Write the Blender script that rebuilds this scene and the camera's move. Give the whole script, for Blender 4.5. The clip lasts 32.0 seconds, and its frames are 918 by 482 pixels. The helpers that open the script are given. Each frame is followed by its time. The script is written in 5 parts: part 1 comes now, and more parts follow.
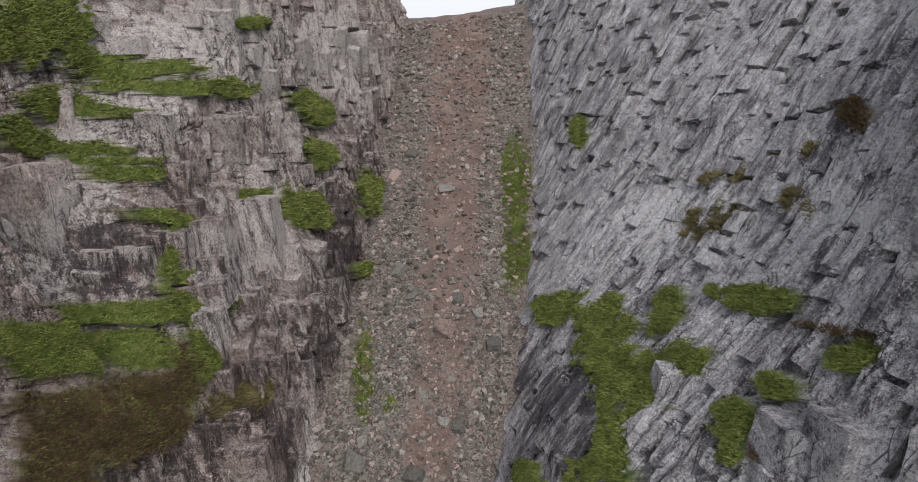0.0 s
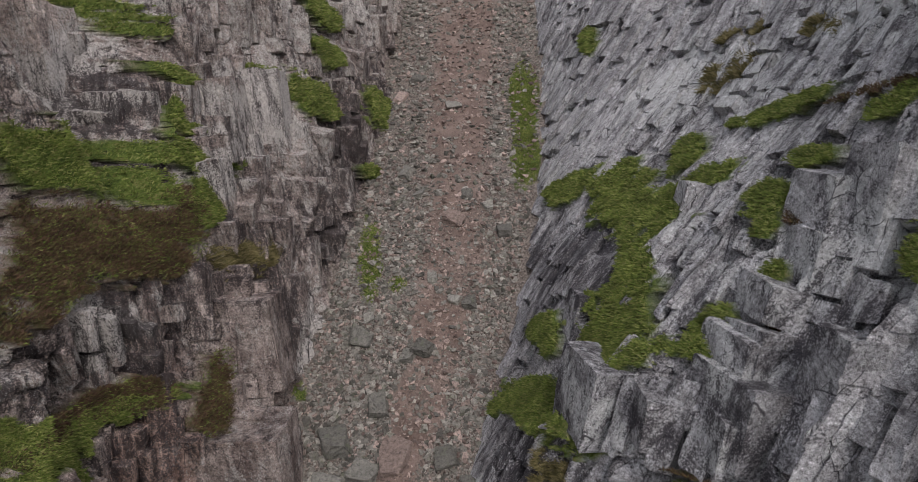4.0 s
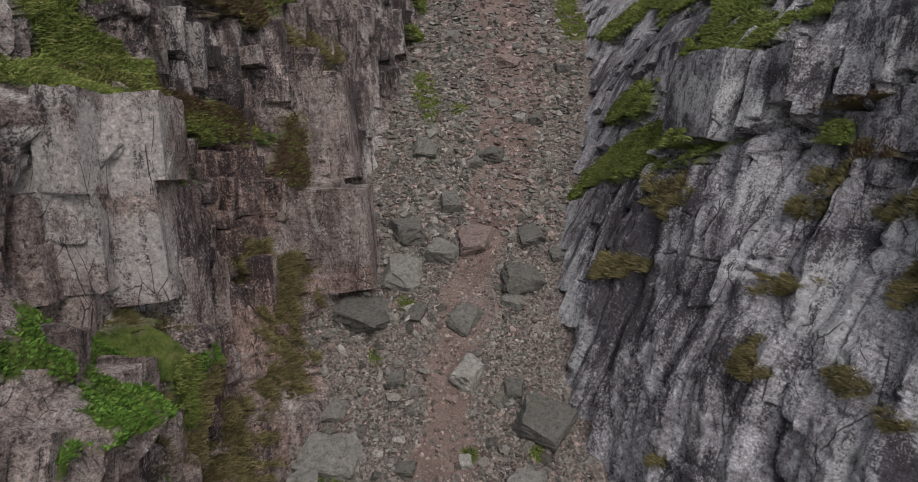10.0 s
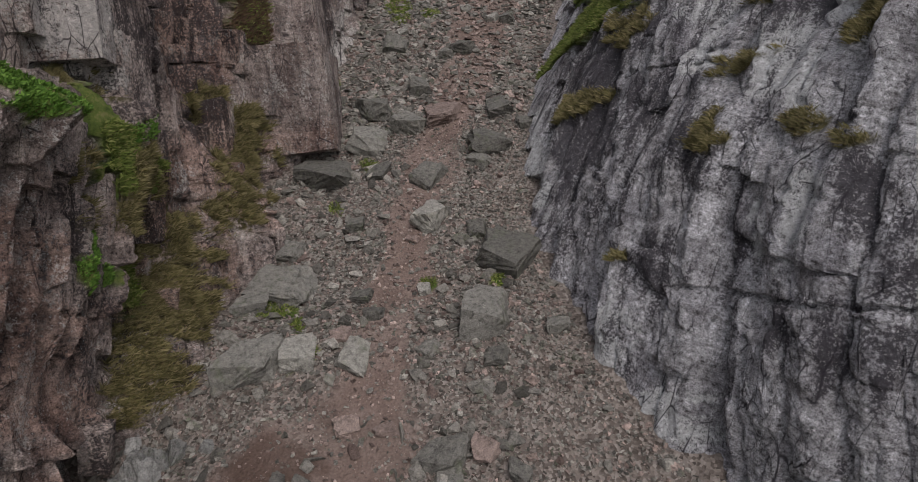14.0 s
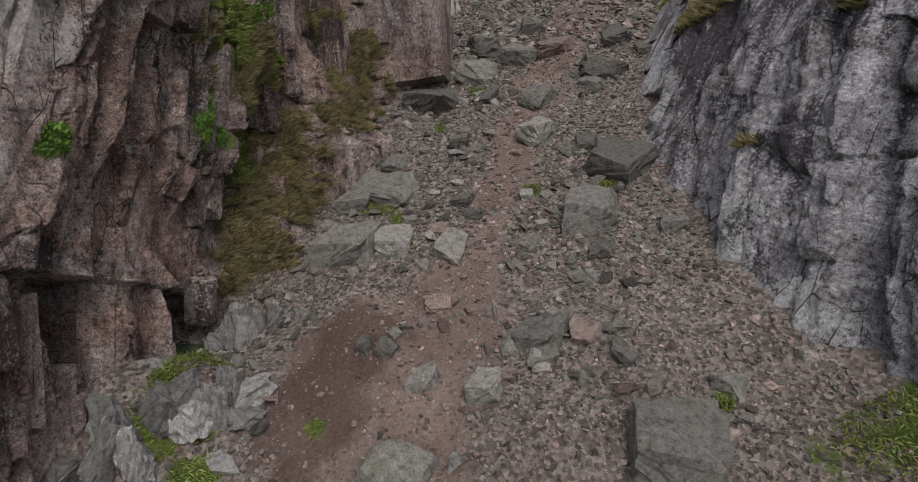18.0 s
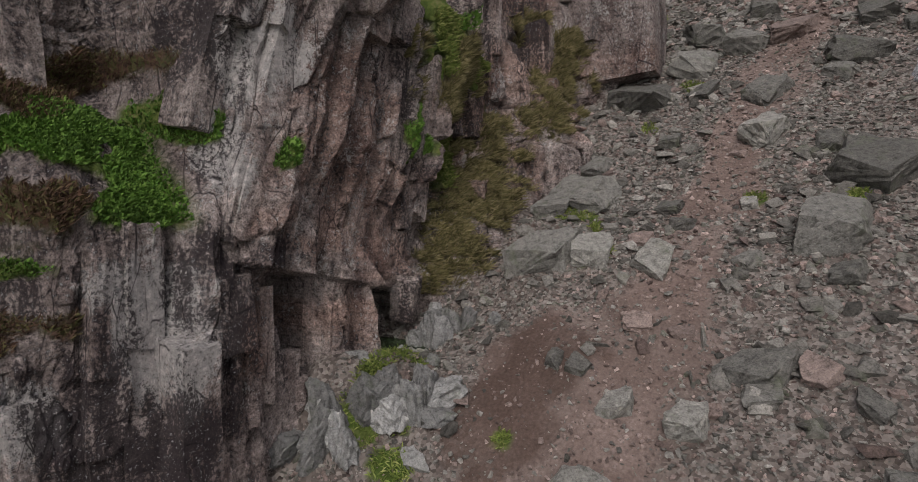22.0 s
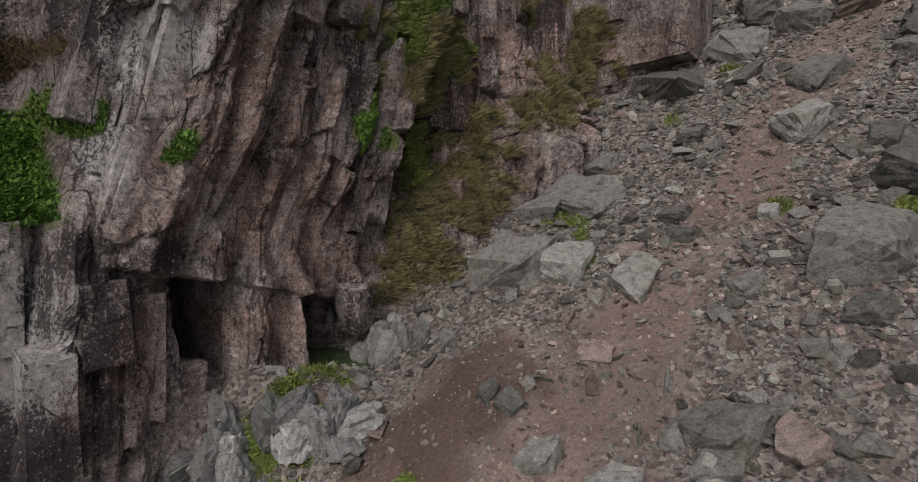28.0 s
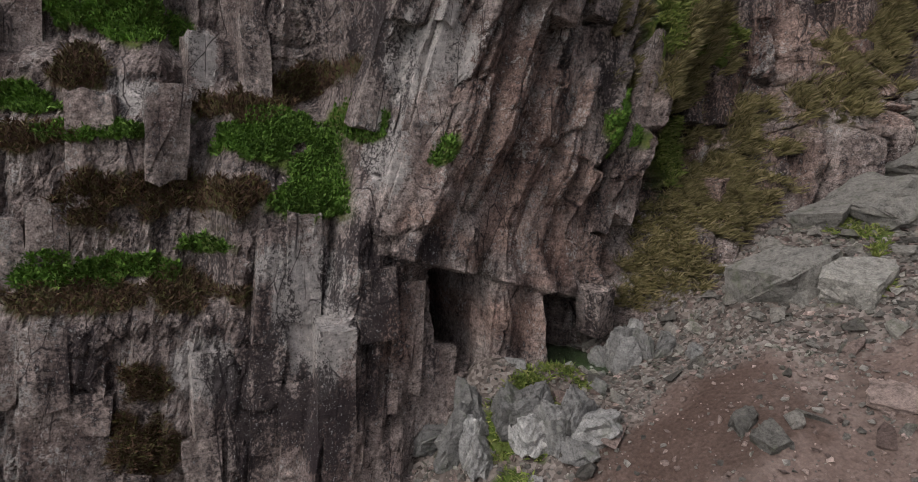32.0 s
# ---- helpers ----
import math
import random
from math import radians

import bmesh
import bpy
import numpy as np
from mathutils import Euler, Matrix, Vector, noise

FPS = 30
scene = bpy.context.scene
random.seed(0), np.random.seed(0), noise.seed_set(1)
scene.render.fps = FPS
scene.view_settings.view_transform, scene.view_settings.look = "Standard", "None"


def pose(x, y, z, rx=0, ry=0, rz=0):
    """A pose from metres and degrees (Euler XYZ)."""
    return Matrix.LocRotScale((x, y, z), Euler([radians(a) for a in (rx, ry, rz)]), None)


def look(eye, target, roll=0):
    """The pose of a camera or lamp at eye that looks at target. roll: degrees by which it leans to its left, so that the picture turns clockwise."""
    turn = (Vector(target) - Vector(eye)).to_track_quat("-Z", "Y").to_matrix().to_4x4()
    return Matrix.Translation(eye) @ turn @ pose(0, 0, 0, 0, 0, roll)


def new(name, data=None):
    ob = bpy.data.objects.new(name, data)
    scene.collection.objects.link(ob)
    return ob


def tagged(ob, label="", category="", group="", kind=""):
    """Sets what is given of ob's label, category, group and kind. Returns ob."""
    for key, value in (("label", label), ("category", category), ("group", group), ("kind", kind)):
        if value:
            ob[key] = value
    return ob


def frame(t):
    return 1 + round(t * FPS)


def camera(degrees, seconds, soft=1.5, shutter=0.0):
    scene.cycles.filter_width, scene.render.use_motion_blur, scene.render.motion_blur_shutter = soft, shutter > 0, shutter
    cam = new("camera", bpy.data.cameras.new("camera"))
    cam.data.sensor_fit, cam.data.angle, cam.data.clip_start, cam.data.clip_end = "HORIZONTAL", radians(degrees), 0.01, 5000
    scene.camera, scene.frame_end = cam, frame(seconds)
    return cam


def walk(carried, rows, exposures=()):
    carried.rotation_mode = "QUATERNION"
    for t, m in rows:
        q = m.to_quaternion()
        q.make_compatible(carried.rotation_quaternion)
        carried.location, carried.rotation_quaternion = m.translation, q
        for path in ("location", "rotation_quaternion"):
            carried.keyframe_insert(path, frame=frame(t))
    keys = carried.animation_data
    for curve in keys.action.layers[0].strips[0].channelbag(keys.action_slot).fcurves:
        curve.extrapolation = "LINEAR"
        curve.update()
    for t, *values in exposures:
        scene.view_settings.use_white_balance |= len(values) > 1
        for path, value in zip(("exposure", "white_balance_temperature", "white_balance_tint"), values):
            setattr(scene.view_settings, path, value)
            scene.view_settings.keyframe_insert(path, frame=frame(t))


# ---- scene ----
# Seconds, the eye, then tilt, turn and lean in degrees
ROWS = [
    (0, 0.000, -0.000, 30.600, -18.46, -0.01, -0.39),
    (0.5, -0.291, -0.150, 29.569, -18.08, 0.72, -0.44),
    (1, -0.284, -0.364, 28.449, -17.56, 0.99, -0.49),
    (1.5, -0.258, -0.519, 27.499, -17.23, 0.58, -0.41),
    (2, -0.116, -0.682, 26.475, -16.78, 0.46, -0.30),
    (2.5, -0.108, -0.863, 25.633, -16.59, -0.13, -0.17),
    (3, -0.044, -1.087, 24.663, -16.23, -0.12, -0.07),
    (3.5, -0.305, -1.343, 23.851, -15.95, -0.27, -0.03),
    (5.5, -1.499, -1.760, 20.305, -14.74, -0.39, 0.05),
    (6, -1.435, -1.924, 19.412, -14.39, -0.48, 0.12),
    (6.5, -1.465, -2.077, 18.575, -14.06, -0.45, 0.23),
    (7, -1.466, -2.267, 17.682, -13.74, -0.47, 0.28),
    (7.5, -1.713, -2.477, 16.905, -13.41, -0.83, 0.36),
    (8, -2.340, -2.673, 16.065, -13.04, -1.14, 0.47),
    (8.5, -3.243, -2.830, 15.256, -12.68, -1.50, 0.48),
    (9, -4.241, -2.945, 14.331, -12.32, -1.91, 0.38),
    (9.5, -4.827, -2.940, 13.429, -11.97, -2.50, 0.40),
    (10, -4.871, -2.965, 12.517, -11.62, -2.59, 0.33),
    (10.5, -4.416, -3.027, 11.703, -11.32, -2.49, 0.35),
    (11, -4.032, -3.113, 10.852, -11.01, -2.39, 0.29),
    (11.5, -3.878, -3.191, 10.074, -10.67, -2.50, 0.17),
    (12, -3.864, -3.246, 9.299, -10.29, -2.72, 0.13),
    (12.5, -3.881, -3.319, 8.676, -10.03, -2.82, 0.06),
    (13, -3.858, -3.436, 8.109, -9.92, -2.81, -0.09),
    (13.5, -3.850, -3.513, 7.506, -9.63, -2.94, -0.19),
    (14, -3.800, -3.577, 6.859, -9.41, -2.98, -0.31),
    (14.5, -3.763, -3.593, 6.220, -9.08, -2.91, -0.42),
    (15, -3.768, -3.591, 5.494, -8.58, -2.95, -0.38),
    (15.5, -3.784, -3.558, 4.822, -8.18, -3.08, -0.28),
    (17.5, -3.418, -3.231, 3.613, -7.23, 5.48, -0.03),
    (18, -3.504, -3.304, 3.657, -7.27, 8.62, 0.05),
    (18.5, -3.569, -3.395, 3.710, -7.38, 12.57, 0.06),
    (19, -3.610, -3.434, 3.784, -7.48, 17.05, -0.12),
    (19.5, -3.634, -3.386, 3.864, -7.71, 21.32, -0.16),
    (20, -3.629, -3.282, 3.883, -7.69, 25.20, -0.24),
    (20.5, -3.592, -3.195, 3.923, -7.83, 27.20, -0.12),
    (21, -3.528, -3.133, 3.916, -7.78, 27.96, -0.10),
    (21.5, -3.474, -3.066, 3.846, -7.44, 28.50, -0.18),
    (22, -3.584, -2.895, 3.859, -7.62, 28.71, -0.12),
    (22.5, -3.791, -2.497, 3.883, -7.74, 29.10, -0.12),
    (23, -4.175, -1.826, 3.832, -7.57, 29.39, -0.22),
    (23.5, -4.563, -1.122, 3.790, -7.56, 29.76, -0.26),
    (24, -4.913, -0.414, 3.713, -7.40, 30.04, -0.31),
    (24.5, -5.085, 0.002, 3.672, -7.35, 30.20, -0.32),
    (26.5, -3.988, -0.577, 3.809, -7.84, 30.45, 0.41),
    (27, -3.068, -0.383, 3.859, -7.99, 30.72, 0.56),
    (27.5, -2.432, -0.232, 3.966, -8.48, 33.10, 0.66),
    (28, -2.053, -0.133, 3.923, -8.28, 37.96, 0.40),
    (28.5, -2.023, -0.163, 3.935, -8.27, 41.78, 0.24),
    (29, -2.069, -0.183, 3.944, -8.30, 45.17, 0.12),
    (29.5, -2.113, -0.171, 3.950, -8.33, 46.10, 0.10),
    (30, -2.178, -0.163, 3.942, -8.32, 47.83, -0.00),
    (30.5, -2.209, -0.140, 3.954, -8.49, 50.97, -0.04),
    (31, -2.231, -0.137, 3.991, -8.75, 55.04, 0.01),
    (31.5, -2.206, -0.132, 3.998, -8.74, 59.45, -0.14),
    (32, -2.195, -0.153, 4.021, -8.88, 62.00, -0.20),
]
cam = camera(78.12, 32.0, soft=0.8)
walk(cam, [(t, pose(x, y, z, 90 + tilt, 0, turn) @ pose(0, 0, 0, 0, 0, lean)) for t, x, y, z, tilt, turn, lean in ROWS],
     exposures=[(0, 0.28), (3, 0.22), (9, 0.12), (15, 0.05), (20, 0.10), (27, 0.12), (30, 0.17), (32, 0.24)])
# ---- light ----
world = bpy.data.worlds.new("overcast_sky")
scene.world = world
world.use_nodes = True
wn = world.node_tree.nodes
sky = wn.new("ShaderNodeTexSky")
sky.sky_type = "NISHITA"
sky.sun_disc = False
sky.sun_elevation, sky.sun_rotation = radians(46), radians(160)
sky.air_density, sky.dust_density, sky.ozone_density = 1.0, 6.0, 1.0
cloud = wn.new("ShaderNodeMix")
cloud.data_type = "RGBA"
cloud.inputs[0].default_value = 0.75
cloud.inputs[7].default_value = (7.0, 7.2, 7.6, 1)
world.node_tree.links.new(sky.outputs[0], cloud.inputs[6])
world.node_tree.links.new(cloud.outputs[2], wn["Background"].inputs[0])
wn["Background"].inputs[1].default_value = 0.135
sun = new("sun", bpy.data.lights.new("sun", "SUN"))
sun.data.energy, sun.data.angle, sun.data.color = 1.05, radians(20), (1.0, 0.97, 0.93)
sun.matrix_world = look((17, -37, 52), (0, 10, 0))

# ---- noise on arrays ----
def hash2(i, j, seed=0):
    n = (i.astype(np.int64) * 374761393 + j.astype(np.int64) * 668265263 + seed * 1442695041) & 0xFFFFFFFF
    n = ((n ^ (n >> 13)) * 1274126177) & 0xFFFFFFFF
    n = ((n ^ (n >> 16)) * 2246822519) & 0xFFFFFFFF
    return ((n ^ (n >> 15)) & 0xFFFFFF) / float(0x1000000)


def vnoise(x, y, seed=0):
    """Smooth noise from -1 to 1."""
    i, j = np.floor(x), np.floor(y)
    u, v = x - i, y - j
    u, v = u * u * u * (u * (6 * u - 15) + 10), v * v * v * (v * (6 * v - 15) + 10)
    a, b, c, d = hash2(i, j, seed), hash2(i + 1, j, seed), hash2(i, j + 1, seed), hash2(i + 1, j + 1, seed)
    return 2 * (a + (b - a) * u + (c - a) * v + (a - b - c + d) * u * v) - 1


def fbm(x, y, octaves=4, seed=0, gain=0.5):
    out, amp = 0 * x, 1.0
    for k in range(octaves):
        out = out + amp * vnoise(x, y, seed + 17 * k)
        x, y, amp = x * 2.03 + 5.3, y * 2.03 - 3.7, amp * gain
    return out


def ramp(v, lo, hi):
    u = np.clip((v - lo) / (hi - lo), 0, 1)
    return u * u * (3 - 2 * u)


def cells(s, v, width, height, seed, uneven=0.35, slant=0.3, rise=0.3):
    """Jointed rock: columns across s, broken along v. Gives the stand of each block, its slanted face and how near its joints are."""
    s = s / width + uneven * vnoise(s / width / 3.1, v / width / 9.0, seed)
    i = np.floor(s)
    edge_s = np.minimum(s - i, i + 1 - s) * width
    tall = height * (0.6 + 0.9 * hash2(i, 0 * i, seed + 3))
    w = v / tall + 7 * hash2(i, 0 * i + 1, seed + 5) + 0.25 * (hash2(i, np.floor(v / tall), seed + 6) - 0.5) + (s - i - 0.5) * 0.5 * (hash2(i, 0 * i + 2, seed + 7) - 0.5)
    j = np.floor(w)
    edge_v = np.minimum(w - j, j + 1 - w) * tall
    face = (s - i - 0.5) * width * 2 * slant * (hash2(i, j, seed + 13) - 0.5) + (w - j - 0.5) * np.minimum(tall, 2.5 * width) * slant * 1.4 * (hash2(i, j, seed + 15) - 0.5)
    f = s - i
    saw = np.where(f < rise, f / rise, (1 - f) / (1 - rise)) - 0.5
    ends = np.exp(-edge_v / 0.07)
    return hash2(i, j, seed + 9) - 0.5 + face / (0.35 * width + 0.15), np.minimum(edge_s, edge_v * 0.8), hash2(i, 0 * i + 4, seed + 11) - 0.5, saw * (0.5 + hash2(i, 0 * i + 6, seed + 12)), ends


# ---- the lie of the land ----
SLOPE_Y = [-400, -60, -20, -4, 4, 5.3, 6.2, 8, 9.4, 13.5, 17.5, 24.1, 29.2, 40.2, 60, 66, 90, 400]
SLOPE_Z = [-110, -32, -12.5, -6.0, -1.9, -0.95, -0.3, 0.75, 1.75, 4.1, 7.3, 12.2, 15.8, 21.6, 33.6, 34.3, 34.0, 20]
FOOT_Y = [-60, -8, 1, 4, 9, 12, 15.3, 16.8, 20.8, 24, 33, 43, 60, 80]
FOOT_L = [-22, -12.5, -11.0, -10.9, -10.0, -9.9, -10.1, -8.6, -8.1, -7.2, -6.0, -5.8, -5.4, -5.4]
LEAN_L = [0.10, 0.10, 0.07, 0.05, 0.12, 0.14, 0.22, 0.38, 0.40, 0.45, 0.40, 0.33, 0.4, 0.5]
FOOT_R = [60, 14, 6.0, 2.6, 0.1, -0.7, -0.7, -0.4, 0.9, 2.0, 4.2, 5.6, 6.5, 6.5]
LEAN_R = [0.5, 0.5, 0.45, 0.42, 0.55, 0.60, 0.63, 0.65, 0.73, 0.76, 0.76, 0.55, 0.5, 0.5]


def ground_z(x, y):
    z = np.interp(y, SLOPE_Y, SLOPE_Z)
    z = 0.5 * z + 0.25 * np.interp(y - 1.2, SLOPE_Y, SLOPE_Z) + 0.25 * np.interp(y + 1.2, SLOPE_Y, SLOPE_Z)
    near = ramp(y, -30, 0)
    z = z + near * (0.10 * (x + 3) * ramp(y, 8, 13) * ramp(x, -14, -6) + (0.26 * np.clip(-6.8 - x, 0, 4.5) * (1 - ramp(y, 4.8, 7.2)) + 0.11 * np.clip(x + 4, 0, 7)) * (1 - ramp(y, 8, 12)) + 0.02 * fbm(x * 2, y * 2, 3, 5) + 0.12 * vnoise(x / 1.7, y / 1.7, 6) + 0.25 * vnoise(x / 5, y / 5, 7))
    # the heap before the mouth of the working, and the hollow that holds the pool
    z = z + 0.30 * np.exp(-((x + 9.75) / 0.45) ** 2 - ((y - 6.1) / 0.7) ** 2)
    z = z + 0.72 * np.exp(-((x + 10.5) / 0.85) ** 2 - ((y - 4.9) / 0.85) ** 2)
    z = z - 0.35 * np.exp(-((x + 11.0) / 0.8) ** 2 - ((y - 6.7) / 0.7) ** 2)
    z = z - 0.75 * np.exp(-((x + 10.0) / 1.4) ** 2 - ((y - 8.3) / 1.0) ** 2) + 0.22 * np.exp(-((x + 10.0) / 0.9) ** 2 - ((y - 6.1) / 0.8) ** 2)
    z = z + 0.7 * np.exp(-((x - 2.2) / 1.5) ** 2 - ((y - 4.6) / 1.3) ** 2)
    return z


def smooth_at(y, values):
    return 0.5 * np.interp(y, FOOT_Y, values) + 0.25 * np.interp(y - 1.0, FOOT_Y, values) + 0.25 * np.interp(y + 1.0, FOOT_Y, values)


def ledge(y, z, y0, y1, z0, slope, deep, rise, soft=1.0):
    """How far the wall steps back above a ledge that runs from y0 to y1 at height z0 (at y0), climbing by slope."""
    span = ramp(y, y0 - soft, y0 + soft) * (1 - ramp(y, y1 - soft, y1 + soft))
    edge = z0 + slope * (y - y0) + 0.35 * vnoise(y / 1.3, 0 * y, 91)
    return deep * span * ramp(z, edge, edge + rise)


def prow_at(y, z):
    """Where the great leaning block over the working stands."""
    return ramp(y - 0.25 * (z - 3), 2.45, 2.66) * (1 - ramp(y - 0.40 * np.clip(z - 2, 0, 9), 7.4, 8.1))


# how far the cliffs swell out or stand back: amount, middle along and up, reach along and up
WEST_SWELL = [
    (-2.12, 26, 25, 4, 4), (-0.57, 23, 21, 3, 3), (-0.57, 38, 28, 6, 5), (-0.26, 18, 19, 4, 3), (-1.06, 14, 13, 3, 3),
    (-0.54, 14.5, 8, 2.5, 2.5), (1.13, 16.8, 8, 2, 2.5), (-0.68, 8.5, 9, 2, 2), (1.15, 6.3, 8.3, 1.2, 1.5), (-0.57, 6.8, 5.5, 1.4, 1.8),
    (-0.35, 9.3, 5.5, 1.5, 1.8), (-0.87, 10, 3.5, 1.5, 1.5), (-1.11, 8, 2.2, 1.3, 1.2), (-0.76, 5.8, 2.6, 1.2, 1.0), (-0.5, 3.4, 5.2, 1.0, 1.4),
]
EAST_SWELL = [
    (1.3, 19, 24, 6, 4), (0.36, 27, 24, 5, 4), (0.92, 12, 16, 3, 3), (-1.14, 13.5, 15, 2, 3), (-0.94, 19.5, 16, 3, 3),
    (0.25, 10, 12, 3, 2.5), (-0.5, 8, 7, 3, 2.5), (-0.81, 5, 4, 2.5, 2.5), (-0.19, 13.5, 9.5, 2, 3),
]


def bulge(y, z, bulges):
    return sum(a * np.exp(-((y - cy) / ry) ** 2 - ((z - cz) / rz) ** 2) for a, cy, cz, ry, rz in bulges)


def west_x(y, z, detail=True):
    """The west cliff: x at a place along the gully and a height."""
    h = z - np.interp(y, SLOPE_Y, SLOPE_Z)
    x = smooth_at(y, FOOT_L) - smooth_at(y, LEAN_L) * np.clip(h, -2, 40)
    x = x - ledge(y, z, 9.5, 18.5, 14.6, 0.25, 2.4, 2.4)
    x = x - ledge(y, z, 19.5, 33.0, 17.0, 1.25, 4.5, 2.0)
    x = x - ledge(y, z, 3.0, 11.5, 12.4, 0.05, 2.0, 1.2)
    x = x - ledge(y, z, 2.6, 8.6, 7.4, 0.05, 1.3, 0.9)
    x = x - ledge(y, z, 0.3, 3.1, 2.75, 0.0, 1.2, 1.9, 0.3)
    x = x - ledge(y, z, -12.0, 0.6, 2.95, -0.14, 0.9, 0.8, 0.3)
    x = x - ledge(y, z, -12.0, 2.9, 4.2, 0.0, 0.8, 0.9, 0.3)
    x = x - ledge(y, z, -12.0, 1.5, 5.3, 0.0, 0.9, 0.9, 0.3)
    x = x + bulge(y, z, WEST_SWELL)
    x = x + 1.4 * (1 - ramp(h, 0.2, 2.6)) * ramp(y, 7.8, 9.8) * (1 - ramp(y, 14, 16))
    # the great block over the working, and the hollow below it
    roof = 2.1 - 0.29 * (y - 4)
    under = ramp(y, 2.9, 3.4) * (1 - ramp(y, 7.9, 8.4)) * (1 - ramp(z, roof - 0.1, roof + 0.02))
    prow = prow_at(y, z)
    x = x + 0.62 * prow * (1 - ramp(z, 7.0, 10.0)) - 0.42 * under
    hole = ramp(y, 4.0, 4.08) * (1 - ramp(y, 4.88, 4.98)) * (1 - ramp(z, roof - 0.16, roof - 0.06)) * ramp(z, 0.05, 0.2)
    x = x - 7.0 * hole - 0.95 * ramp(y, 5.95, 6.25) * (1 - ramp(y, 7.7, 8.3)) * (1 - ramp(z, roof - 0.22, roof - 0.08))
    if detail:
        near = 1 - ramp(y, 9, 12)
        lean = 0.22 + near * (0.30 * ramp(y, 2.2, 3.2) * ramp(z, 1.4, 2.6) - 0.13)
        s = y - lean * (z - 2.4 * near) + 0.08 * vnoise(y / 2.5, z / 2.5, 21)
        x = x - 0.30 * ramp(y, 12, 16)
        big, eb, _, sb, _ = cells(s, z, 2.6, 5.0, 31, 0.35, 0.25)
        mid, em, mc, sm, _ = cells(s, z, 0.80, 2.3, 41, 0.3, 0.4)
        low, el, _, _, _ = cells(s, z + 0.3 * s, 0.30, 1.0, 51, 0.35, 0.55)
        calm = (0.55 + 0.45 * ramp(y, 8.5, 10.5) - 0.6 * ramp(y, 12, 16)) * (1 - 0.8 * hole) * (0.45 + 0.55 * ramp(y, 3.4, 5.0) * (1 - 0.45 * ramp(y, 4.6, 5.4) * (1 - ramp(y, 7.6, 8.4))))
        x = x + calm * ((0.70 + 0.012 * y) * big + (0.42 + 0.006 * y) * mid + (0.34 + 0.012 * y) * mc + 0.16 * low)
        x = x + calm * (0.25 + 0.75 * ramp(y, 10, 18)) * (0.7 * sb + 0.5 * sm)
        x = x - calm * (0.40 * np.exp(-eb / 0.12) + 0.26 * np.exp(-em / 0.07) + 0.09 * np.exp(-el / 0.045))
        tiny, et, _, st, _ = cells(s, z + 0.2 * s, 0.19, 0.55, 56, 0.35, 0.8)
        x = x + near * (1 - 0.7 * hole) * (0.07 * tiny + 0.06 * st + 0.22 * prow * sm)
        x = x + 0.07 * fbm(y * 1.1, z * 1.1, 3, 61) + (0.05 - 0.035 * near) * (1 - 2 * np.abs(fbm(y * 3.1, z * 2.2, 4, 62)))
    return x


def breaks(x, y, z, seed):
    """How far the columns on the faces that look down the gully stand back."""
    a, ea, ca, sa, va = cells(x + 0.06 * z, z, 0.62, 3.2, seed, 0.3, 0.3)
    b, eb, cb, _, vb = cells(x + 0.06 * z, z, 0.24, 1.3, seed + 10, 0.3, 0.4)
    return 0.4 * ramp(y, 9, 18) * (0.30 * a + 0.55 * ca + 0.35 * sa + 0.12 * b + 0.30 * np.exp(-ea / 0.06) + 0.08 * np.exp(-eb / 0.035))


